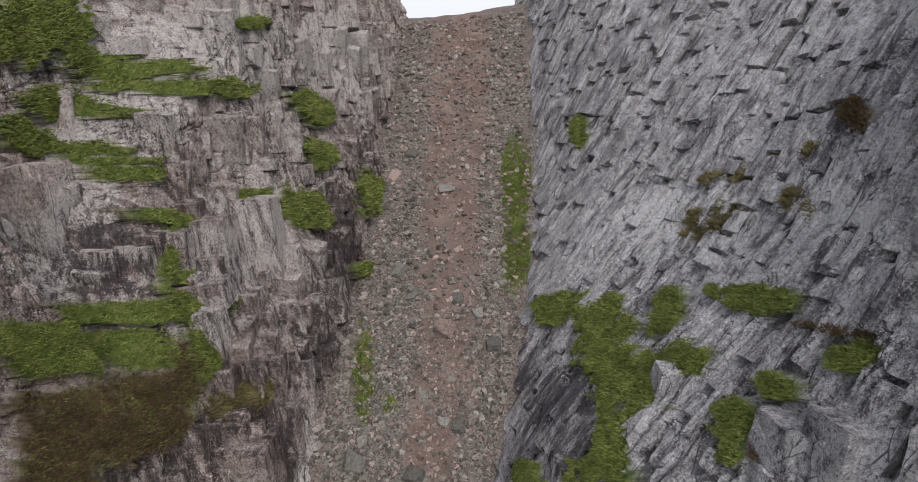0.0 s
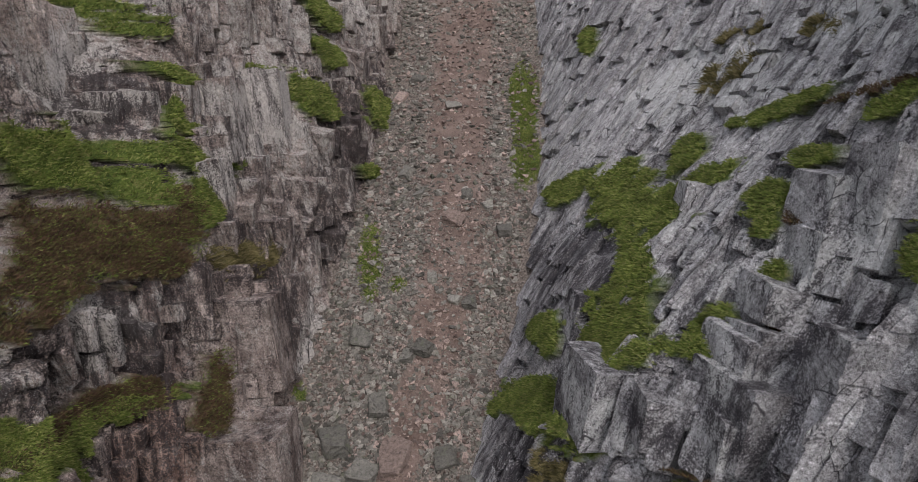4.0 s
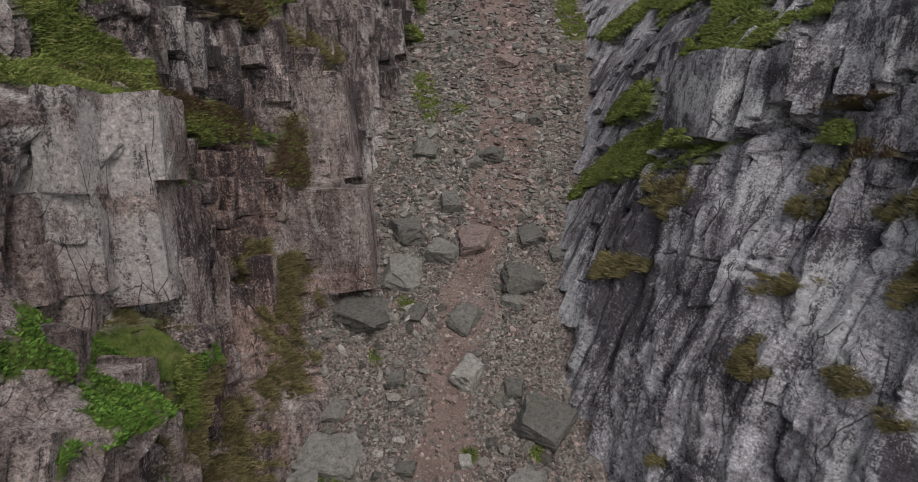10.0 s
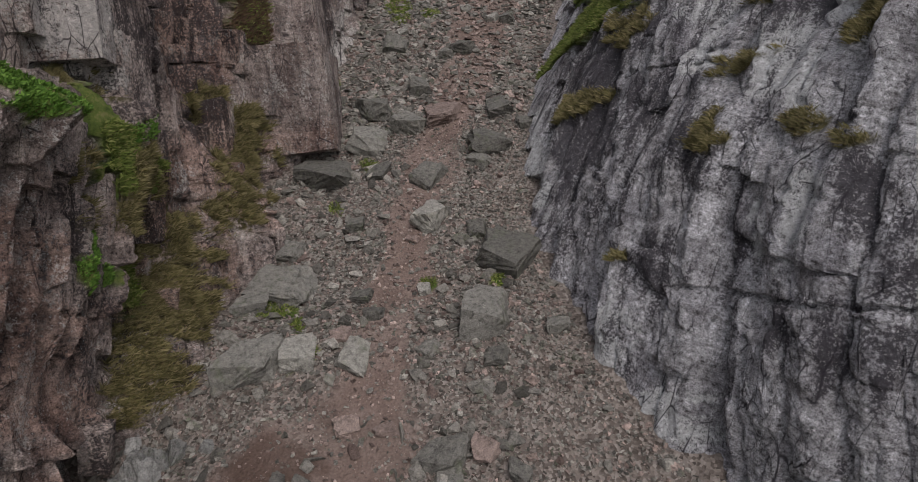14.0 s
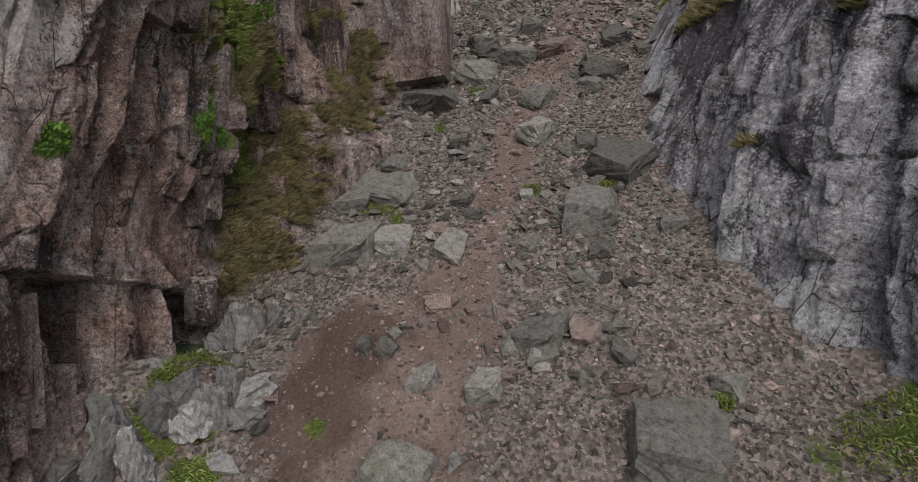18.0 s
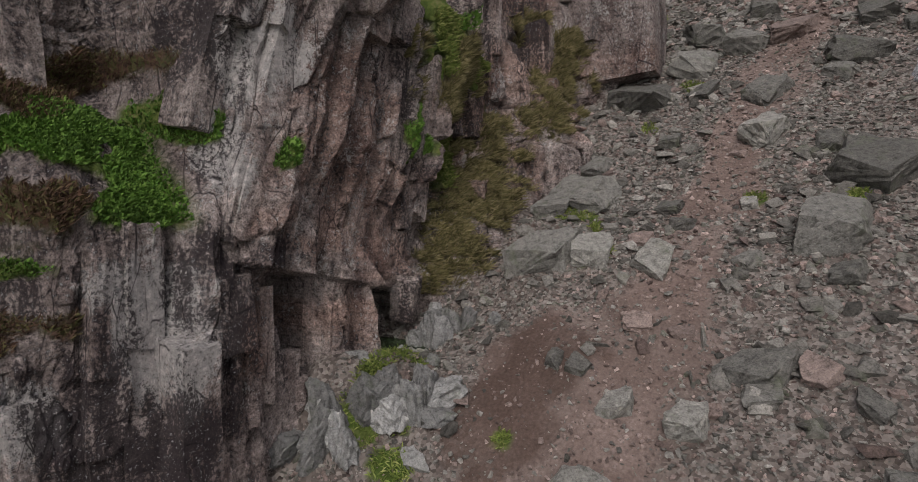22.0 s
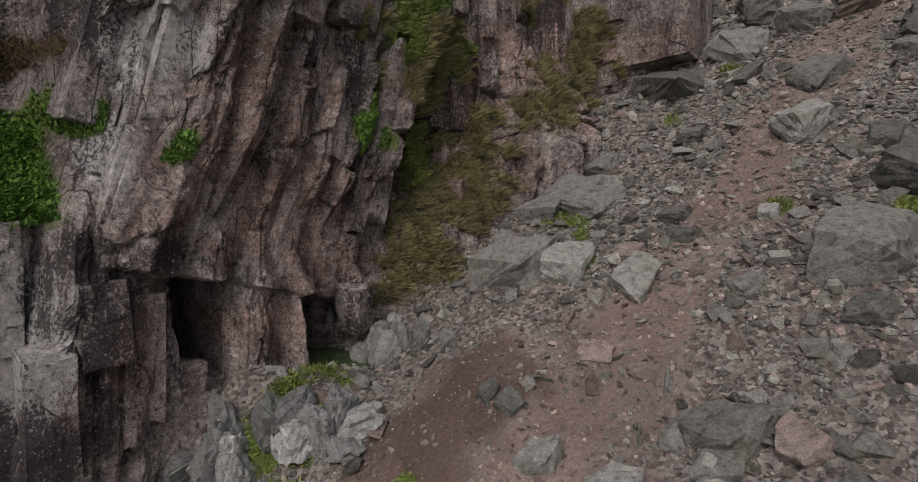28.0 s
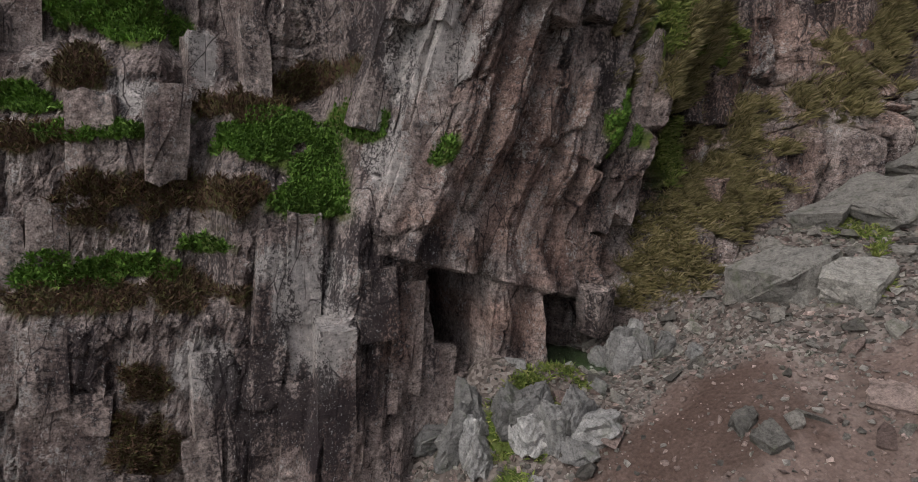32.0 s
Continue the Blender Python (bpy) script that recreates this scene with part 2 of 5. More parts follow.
def east_x(y, z, detail=True):
    """The east cliff, of slabs that lean away from the gully."""
    h = np.clip(z - np.interp(y, SLOPE_Y, SLOPE_Z), -2, 60)
    x = smooth_at(y, FOOT_R) + smooth_at(y, LEAN_R) * (h * (0.9 + 0.1 * ramp(h, 2, 10)) - 0.35 * np.clip(h - 20, 0, 40))
    x = x + bulge(y, z, EAST_SWELL)
    crack = 12.4 - 0.33 * (y - 13)
    span = 1 - ramp(y, 14.6, 16.0)
    x = x - 0.55 * span * ramp(z, crack - 0.03, crack + 0.04) * (1 - ramp(z, crack + 2.0, crack + 4.5))
    x = x + 0.25 * span * ramp(z, crack - 0.5, crack - 0.1) * (1 - ramp(z, crack - 0.06, crack))
    low_crack = 4.05 - 0.1 * (y - 6) + 0.05 * vnoise(y * 2, 0 * y, 95)
    x = x + 0.30 * (1 - ramp(y, 7.8, 8.5)) * np.exp(-((z - low_crack) / 0.055) ** 2)
    if detail:
        v = z - 0.25 * y
        upper = ramp(z - 0.15 * y, 6.5, 10.5)
        s = y - 0.28 * z + 0.12 * vnoise(y / 2.5, z / 2.5, 121)
        rough = (0.35 + 0.65 * upper) * (1 - 0.55 * ramp(y, 13, 17))
        x = x + 0.15 * ramp(y, 13, 17)
        big, eb, _, sb, _ = cells(s, v, 2.2, 4.2, 131, 0.3, 0.2, 0.15)
        mid, em, mc, sm, _ = cells(s, v, 0.75, 2.3, 141, 0.3, 0.4, 0.15)
        low, el, _, _, _ = cells(s, v, 0.26, 1.0, 151, 0.3, 0.55)
        x = x + rough * ((0.65 + 0.008 * y) * big + (0.42 + 0.006 * y) * mid + (0.22 + 0.008 * y) * mc + 0.16 * low)
        x = x - rough * (1 - 0.6 * ramp(y, 14, 20)) * (0.7 * sb + 0.35 * sm)
        x = x + rough * (0.32 * np.exp(-eb / 0.10) + 0.24 * np.exp(-em / 0.07) + 0.08 * np.exp(-el / 0.045))
        x = x + 0.08 * fbm(y * 1.1, z * 1.1, 3, 161) - 0.045 * (1 - 2 * np.abs(fbm(s * 2.6, v * 1.6, 4, 162))) + 0.22 * vnoise(s / 1.1, v / 6, 171) + 0.10 * vnoise(s / 0.4, v / 3, 172)
    return x


# ---- materials ----
def node_material(name, rough=0.9):
    m = bpy.data.materials.new(name)
    m.use_nodes = True
    nt = m.node_tree
    b = nt.nodes["Principled BSDF"]
    b.inputs["Roughness"].default_value = rough
    b.inputs["Specular IOR Level"].default_value = 0.25
    return m, nt, b


def link(nt, a, b):
    nt.links.new(a, b)


def tex_noise(nt, vec, scale, detail=6, rough=0.6, dist=0.0):
    n = nt.nodes.new("ShaderNodeTexNoise")
    n.inputs["Scale"].default_value, n.inputs["Detail"].default_value = scale, detail
    n.inputs["Roughness"].default_value, n.inputs["Distortion"].default_value = rough, dist
    if vec is not None:
        link(nt, vec, n.inputs["Vector"])
    return n.outputs["Fac"]


def color_ramp(nt, fac, stops):
    r = nt.nodes.new("ShaderNodeValToRGB")
    e = r.color_ramp.elements
    while len(e) < len(stops):
        e.new(0.5)
    for k, (p, c) in zip(e, stops):
        k.position, k.color = p, (*c, 1) if len(c) == 3 else c
    link(nt, fac, r.inputs[0])
    return r.outputs[0]


def mixed(nt, fac, a, b, mode="MIX"):
    n = nt.nodes.new("ShaderNodeMix")
    n.data_type, n.blend_type = "RGBA", mode
    for value, slot in ((fac, 0), (a, 6), (b, 7)):
        if isinstance(value, (int, float)):
            n.inputs[slot].default_value = value
        elif isinstance(value, tuple):
            n.inputs[slot].default_value = (*value, 1)
        else:
            link(nt, value, n.inputs[slot])
    return n.outputs[2]


def bumped(nt, b, height, strength, distance, before=None):
    n = nt.nodes.new("ShaderNodeBump")
    n.inputs["Strength"].default_value, n.inputs["Distance"].default_value = strength, distance
    link(nt, height, n.inputs["Height"])
    if before is not None:
        link(nt, before, n.inputs["Normal"])
    link(nt, n.outputs[0], b.inputs["Normal"])
    return n.outputs[0]


def coords(nt, stretch=1.0, turn=(0, 0, 0)):
    """The place in the world, drawn out along a joint direction."""
    t = nt.nodes.new("ShaderNodeNewGeometry")
    m = nt.nodes.new("ShaderNodeMapping")
    m.vector_type = "TEXTURE"
    m.inputs["Scale"].default_value, m.inputs["Rotation"].default_value = (1, 1, stretch), turn
    link(nt, t.outputs["Position"], m.inputs["Vector"])
    return m.outputs[0]


def facets(nt, vec, scale):
    """Flat faces broken at random slants: their height and a number for each."""
    v = nt.nodes.new("ShaderNodeTexVoronoi")
    v.inputs["Scale"].default_value = scale
    link(nt, vec, v.inputs["Vector"])
    away = nt.nodes.new("ShaderNodeVectorMath")
    away.operation = "SUBTRACT"
    link(nt, vec, away.inputs[0])
    link(nt, v.outputs["Position"], away.inputs[1])
    slant = nt.nodes.new("ShaderNodeVectorMath")
    slant.operation = "SUBTRACT"
    link(nt, v.outputs["Color"], slant.inputs[0])
    slant.inputs[1].default_value = (0.5, 0.5, 0.5)
    dot = nt.nodes.new("ShaderNodeVectorMath")
    dot.operation = "DOT_PRODUCT"
    link(nt, away.outputs[0], dot.inputs[0])
    link(nt, slant.outputs[0], dot.inputs[1])
    return dot.outputs["Value"], v.outputs["Color"]


def warped(nt, vec, scale, amount):
    """A place pushed about by noise, so that straight breaks turn uneven."""
    wob = nt.nodes.new("ShaderNodeTexNoise")
    wob.inputs["Scale"].default_value, wob.inputs["Detail"].default_value = scale, 5
    link(nt, vec, wob.inputs["Vector"])
    warp = nt.nodes.new("ShaderNodeVectorMath")
    warp.operation = "MULTIPLY_ADD"
    link(nt, wob.outputs["Color"], warp.inputs[0])
    warp.inputs[1].default_value = (amount, amount, amount)
    link(nt, vec, warp.inputs[2])
    return warp.outputs[0]


def attribute(nt, name):
    a = nt.nodes.new("ShaderNodeAttribute")
    a.attribute_name = name
    return a.outputs["Fac"]


def scaled(nt, vec, factors):
    m = nt.nodes.new("ShaderNodeVectorMath")
    m.operation = "MULTIPLY"
    link(nt, vec, m.inputs[0])
    m.inputs[1].default_value = factors
    return m.outputs[0]


def cracks(nt, vec, scale, thin, seed):
    """Thin breaks along the joints: 1 on a crack, broken up along its length."""
    v = nt.nodes.new("ShaderNodeTexVoronoi")
    v.feature = "DISTANCE_TO_EDGE"
    v.inputs["Scale"].default_value = scale
    link(nt, vec, v.inputs["Vector"])
    line = color_ramp(nt, v.outputs["Distance"], [(0.3 * thin, (1, 1, 1)), (thin, (0, 0, 0))])
    gaps = color_ramp(nt, tex_noise(nt, vec, seed, 3, 0.6), [(0.50, (0, 0, 0)), (0.58, (1, 1, 1))])
    return mixed(nt, 1.0, line, gaps, "MULTIPLY")


def rock_material(name, light, mid, dark, lichen, turn, fall, bed=(0, 0, 0), cover=True, drawn=1.8, run=4.5):
    m, nt, b = node_material(name, 0.88)
    flat, grain, streak = coords(nt), coords(nt, drawn, turn), coords(nt, run, fall)
    broken = warped(nt, grain, 1.6, 0.16)
    large, large_tone = facets(nt, broken, 1.1)
    small, small_tone = facets(nt, warped(nt, coords(nt, 1.4, turn), 3.0, 0.10), 4.2)
    base = color_ramp(nt, tex_noise(nt, grain, 0.9, 7, 0.6), [(0.34, dark), (0.46, mid), (0.60, light), (0.76, mid)])
    g = nt.nodes.new("ShaderNodeNewGeometry")
    base = mixed(nt, 1.0, base, color_ramp(nt, g.outputs["Random Per Island"], [(0.0, (0.84, 0.83, 0.83)), (0.5, (1, 1, 1)), (1.0, (1.14, 1.13, 1.12))]), "MULTIPLY")
    base = mixed(nt, 1.0, base, color_ramp(nt, small_tone, [(0.1, (0.80, 0.79, 0.79)), (0.5, (1, 1, 1)), (0.9, (1.16, 1.16, 1.16))]), "MULTIPLY")
    base = mixed(nt, 1.0, base, color_ramp(nt, large_tone, [(0.1, (0.82, 0.81, 0.81)), (0.9, (1.15, 1.15, 1.15))]), "MULTIPLY")
    beds = tex_noise(nt, scaled(nt, warped(nt, coords(nt, 1.0, bed), 0.8, 0.25), (0.5, 0.5, 6.0)), 1.6, 5, 0.7)
    base = mixed(nt, 1.0, base, color_ramp(nt, beds, [(0.36, (0.70, 0.69, 0.68)), (0.46, (0.98, 0.98, 0.98)), (0.62, (1.16, 1.16, 1.16))]), "MULTIPLY")
    fine = color_ramp(nt, tex_noise(nt, warped(nt, flat, 6.0, 0.05), 9.0, 9, 0.78), [(0.38, (0.22, 0.20, 0.20)), (0.45, (0.88, 0.88, 0.88)), (0.54, (1.08, 1.08, 1.08)), (0.63, (1.75, 1.75, 1.75))])
    base = mixed(nt, 1.0, base, fine, "MULTIPLY")
    base = mixed(nt, 1.0, base, color_ramp(nt, tex_noise(nt, flat, 34.0, 5, 0.75), [(0.38, (0.46, 0.44, 0.44)), (0.47, (0.98, 0.98, 0.98)), (0.60, (1.5, 1.5, 1.5))]), "MULTIPLY")

    def crust(where, share, bias, vec, scale, lo, hi, most):
        """Crisp-edged crusts that gather where the mesh says."""
        n = nt.nodes.new("ShaderNodeMath")
        n.operation = "MULTIPLY_ADD"
        n.inputs[0].default_value, n.inputs[1].default_value, n.inputs[2].default_value = 0.35, share, bias
        if cover:
            link(nt, attribute(nt, where), n.inputs[0])
        d = nt.nodes.new("ShaderNodeMath")
        d.operation = "ADD"
        spots = nt.nodes.new("ShaderNodeMath")
        spots.operation = "MULTIPLY_ADD"
        spots.inputs[1].default_value = 0.9
        link(nt, tex_noise(nt, flat, 17.0, 8, 0.76), spots.inputs[0])
        half = nt.nodes.new("ShaderNodeMath")
        half.operation = "MULTIPLY"
        half.inputs[1].default_value = 0.5
        link(nt, tex_noise(nt, vec, scale, 6, 0.62), half.inputs[0])
        link(nt, half.outputs[0], spots.inputs[2])
        link(nt, spots.outputs[0], d.inputs[0])
        link(nt, n.outputs[0], d.inputs[1])
        return color_ramp(nt, d.outputs[0], [(lo, (0, 0, 0)), (hi, (most, most, most))])

    if cover:
        base = mixed(nt, attribute(nt, "iron"), base, mixed(nt, 1.0, base, (0.96, 0.82, 0.76), "MULTIPLY"))
    base = mixed(nt, crust("pale", 0.22, -0.02, grain, 2.2, 0.735, 0.765, 0.8), base, mixed(nt, 0.75, tuple(min(0.64, 0.60 * c + 0.75 * sum(light) / 3 + 0.05) for c in light), fine, "MULTIPLY"))
    base = mixed(nt, crust("lichen", 0.165, -0.062, streak, 3.2, 0.715, 0.735, 0.9), base, lichen)
    specks = color_ramp(nt, tex_noise(nt, flat, 17.0, 6, 0.75), [(0.60, (0, 0, 0)), (0.63, (0.75, 0.75, 0.75))])
    base = mixed(nt, specks, base, (0.47, 0.46, 0.46))
    wide_crack = cracks(nt, warped(nt, coords(nt, 3.0, turn), 2.5, 0.07), 1.0, 0.014, 1.3)
    fine_crack = cracks(nt, warped(nt, coords(nt, 3.2, turn), 5.0, 0.05), 2.8, 0.020, 1.7)
    lines = mixed(nt, 1.0, wide_crack, fine_crack, "LIGHTEN")
    base = mixed(nt, mixed(nt, 1.0, lines, (0.85, 0.85, 0.85), "MULTIPLY"), base, lichen)
    if cover:
        turf = color_ramp(nt, tex_noise(nt, flat, 2.2, 12, 0.82), [(0.36, (0.028, 0.036, 0.010)), (0.45, (0.070, 0.105, 0.020)), (0.53, (0.120, 0.155, 0.034)), (0.62, (0.22, 0.205, 0.085))])
        moss = color_ramp(nt, tex_noise(nt, flat, 6.0, 6, 0.7), [(0.3, (0.035, 0.032, 0.012)), (0.5, (0.085, 0.075, 0.027)), (0.72, (0.15, 0.12, 0.055))])
        soil = color_ramp(nt, tex_noise(nt, flat, 2.2, 10, 0.75), [(0.36, (0.030, 0.021, 0.015)), (0.44, (0.120, 0.066, 0.045)), (0.50, (0.085, 0.095, 0.030)), (0.56, (0.13, 0.075, 0.05)), (0.66, (0.21, 0.17, 0.09))])
        hit = color_ramp(nt, tex_noise(nt, flat, 3.5, 7, 0.75), [(0.46, (0, 0, 0)), (0.54, (1, 1, 1))])
        base = mixed(nt, mixed(nt, 1.0, attribute(nt, "moss"), hit, "MULTIPLY"), base, moss)
        base = mixed(nt, attribute(nt, "heath"), base, soil)
        base = mixed(nt, attribute(nt, "turf"), base, turf)
    link(nt, base, b.inputs["Base Color"])
    n1 = bumped(nt, b, large, 1.0, 0.30)
    n2 = bumped(nt, b, small, 1.0, 0.40, n1)
    sunk = color_ramp(nt, lines, [(0, (1, 1, 1)), (1, (0, 0, 0))])
    n3 = bumped(nt, b, sunk, 0.8, 0.04, n2)
    n4 = bumped(nt, b, beds, 0.6, 0.08, n3)
    bumped(nt, b, tex_noise(nt, flat, 14.0, 9, 0.78), 1.0, 0.09, n4)
    return m


WEST_ROCK = rock_material("pinkish_grey_rock", (0.37, 0.312, 0.295), (0.275, 0.224, 0.211), (0.150, 0.112, 0.106), (0.028, 0.020, 0.024), (-0.22, -0.15, 0), (-0.05, -0.1, 0))
UPPER_ROCK = rock_material("pale_column_rock", (0.350, 0.300, 0.283), (0.278, 0.232, 0.219), (0.165, 0.130, 0.123), (0.035, 0.025, 0.028), (-0.22, -0.15, 0), (-0.05, -0.1, 0), drawn=1.15, run=1.6)
EAST_ROCK = rock_material("blue_grey_rock", (0.385, 0.378, 0.402), (0.288, 0.281, 0.30), (0.165, 0.159, 0.175), (0.034, 0.029, 0.038), (-0.25, 0.60, 0), (-0.22, 0.58, 0), (0.25, 0.1, 0))
EAST_SLAB = rock_material("streaked_slab_rock", (0.330, 0.324, 0.350), (0.276, 0.270, 0.294), (0.19, 0.184, 0.206), (0.034, 0.029, 0.038), (-0.26, 0.45, 0), (-0.26, 0.45, 0), (0.2, 0.3, 0))


def scree_material():
    m, nt, b = node_material("scree", 0.95)
    flat = coords(nt)
    v = nt.nodes.new("ShaderNodeTexVoronoi")
    v.inputs["Scale"].default_value = 14.0
    link(nt, flat, v.inputs["Vector"])
    grey = color_ramp(nt, v.outputs["Color"], [(0.1, (0.062, 0.050, 0.045)), (0.5, (0.165, 0.138, 0.126)), (0.9, (0.29, 0.255, 0.236))])
    red = color_ramp(nt, tex_noise(nt, flat, 14, 9, 0.8), [(0.3, (0.14, 0.10, 0.090)), (0.5, (0.22, 0.165, 0.148)), (0.7, (0.33, 0.25, 0.228))])
    base = mixed(nt, attribute(nt, "path"), grey, red)
    damp = color_ramp(nt, tex_noise(nt, flat, 0.55, 4, 0.6), [(0.42, (0, 0, 0)), (0.56, (0.45, 0.45, 0.45))])
    base = mixed(nt, mixed(nt, 1.0, attribute(nt, "path"), damp, "MULTIPLY"), base, (0.11, 0.072, 0.060))
    base = mixed(nt, attribute(nt, "soil"), base, color_ramp(nt, tex_noise(nt, flat, 18, 8, 0.75), [(0.3, (0.045, 0.028, 0.023)), (0.5, (0.088, 0.056, 0.046)), (0.7, (0.16, 0.11, 0.095))]))
    base = mixed(nt, attribute(nt, "turf"), base, color_ramp(nt, tex_noise(nt, flat, 1.6, 10, 0.75), [(0.32, (0.035, 0.045, 0.012)), (0.5, (0.07, 0.11, 0.02)), (0.70, (0.15, 0.15, 0.06))]))
    stain = color_ramp(nt, tex_noise(nt, flat, 0.8, 5, 0.6), [(0.3, (0.75, 0.72, 0.7)), (0.7, (1.1, 1.1, 1.1))])
    link(nt, mixed(nt, 1.0, base, stain, "MULTIPLY"), b.inputs["Base Color"])
    n1 = bumped(nt, b, v.outputs["Distance"], 0.6, 0.05)
    bumped(nt, b, tex_noise(nt, flat, 25, 5, 0.7), 0.6, 0.04, n1)
    return m


SCREE = scree_material()


def stone_material(name, dark, light, green=0.0):
    m, nt, b = node_material(name, 0.9)
    flat = coords(nt)
    info = nt.nodes.new("ShaderNodeObjectInfo")
    island = nt.nodes.new("ShaderNodeNewGeometry")
    add = nt.nodes.new("ShaderNodeMath")
    add.operation = "ADD"
    link(nt, info.outputs["Random"], add.inputs[0])
    link(nt, island.outputs["Random Per Island"], add.inputs[1])
    wrap = nt.nodes.new("ShaderNodeMath")
    wrap.operation = "FRACT"
    link(nt, add.outputs[0], wrap.inputs[0])
    tone = color_ramp(nt, wrap.outputs[0], [(0.0, dark), (0.35, tuple(0.5 * (p + q) for p, q in zip(dark, light))), (0.8, light), (1.0, tuple(min(0.55, 1.5 * q) for q in light))])
    spots = color_ramp(nt, tex_noise(nt, flat, 7.0, 9, 0.75), [(0.36, (0.40, 0.40, 0.40)), (0.48, (0.95, 0.95, 0.95)), (0.56, (1.1, 1.1, 1.1)), (0.66, (1.5, 1.48, 1.42))])
    base = mixed(nt, 0.9, tone, spots, "MULTIPLY")
    base = mixed(nt, 1.0, base, color_ramp(nt, tex_noise(nt, flat, 32.0, 5, 0.7), [(0.38, (0.72, 0.71, 0.70)), (0.48, (1, 1, 1)), (0.62, (1.2, 1.2, 1.2))]), "MULTIPLY")
    if green:
        algae = color_ramp(nt, tex_noise(nt, flat, 2.0, 5, 0.7), [(0.55, (0, 0, 0)), (0.72, (green, green, green))])
        base = mixed(nt, algae, base, (0.10, 0.12, 0.06))
    link(nt, base, b.inputs["Base Color"])
    n1 = bumped(nt, b, tex_noise(nt, flat, 6.0, 8, 0.7), 0.9, 0.10)
    bumped(nt, b, tex_noise(nt, flat, 40.0, 4, 0.7), 0.4, 0.02, n1)
    return m


GREY_STONE = stone_material("grey_stone", (0.072, 0.066, 0.060), (0.235, 0.218, 0.200), 0.5)
BOULDER_STONE = stone_material("weathered_boulder", (0.115, 0.108, 0.100), (0.222, 0.210, 0.194), 0.55)
CRAG_STONE = stone_material("pale_crag", (0.10, 0.096, 0.093), (0.27, 0.262, 0.258), 0.5)
PALE_STONE = stone_material("pale_jagged_stone", (0.20, 0.195, 0.19), (0.34, 0.33, 0.325), 0.35)
RED_STONE = stone_material("pinkish_stone", (0.10, 0.071, 0.064), (0.295, 0.226, 0.205))


# ---- large structure ----
def sheet(name, px, py, pz, material, flip=False, attributes=()):
    """One mesh from a grid of places; attributes are (name, values) on the same grid."""
    rows, cols = px.shape
    me = bpy.data.meshes.new(name)
    me.vertices.add(rows * cols)
    me.vertices.foreach_set("co", np.stack([px, py, pz], -1).astype(np.float32).ravel())
    a = (np.arange(rows - 1)[:, None] * cols + np.arange(cols - 1)[None]).ravel()
    quads = np.stack([a, a + 1, a + cols + 1, a + cols], 1)
    if flip:
        quads = quads[:, ::-1]
    n = len(quads)
    me.loops.add(4 * n)
    me.loops.foreach_set("vertex_index", quads.astype(np.int32).ravel())
    me.polygons.add(n)
    me.polygons.foreach_set("loop_start", np.arange(0, 4 * n, 4, dtype=np.int32))
    me.update(calc_edges=True)
    for key, values in attributes:
        me.attributes.new(key, "FLOAT", "POINT").data.foreach_set("value", values.astype(np.float32).ravel())
    me.polygons.foreach_set("use_smooth", np.zeros(n, dtype=bool))
    me.materials.append(material)
    return new(name, me)


def spread(lo, hi, fine, grow, start):
    """Places from lo to hi, fine below start and wider beyond it."""
    out, at = [], lo
    while at < hi:
        out.append(at)
        at += fine * (1 + grow * max(0.0, at - start))
    return np.array(out + [hi])


# patches on the cliffs: middle along and up, then two half axes as along, up
WEST_TURF_A = [
    (27.11, 31.69, 2.08, 0.46, -0.4, -1.34),
    (28.48, 30.15, 0.99, -0.54, -0.37, -0.57),
    (26.48, 28.42, 1.01, -0.34, -0.22, -0.66),
    (25.52, 26.97, 1.3, -1.02, -0.36, -0.56),
    (25.98, 26.08, -0.2, -0.83, -0.43, -0.53),
    (25.9, 25.34, 0.29, -0.24, -0.33, -0.43),
    (26.43, 26.54, -0.06, -0.47, -0.22, -0.42),
    (29.89, 28.95, 2.16, -0.24, -0.23, -0.44),
    (36.54, 27.29, 1.44, -0.92, -1.39, -0.47),
    (31.15, 22.25, 0.79, -1.21, -1.13, -0.53),
    (39.04, 20.96, 2.64, -0.07, 0.24, -1.38),
    (33.02, 17.75, 1.12, -0.32, -0.18, -0.31),
    (29.04, 23.47, 0.66, -0.17, -0.23, -0.39),
    (33.92, 32.26, 1.56, 0.07, -0.24, -0.38),
]
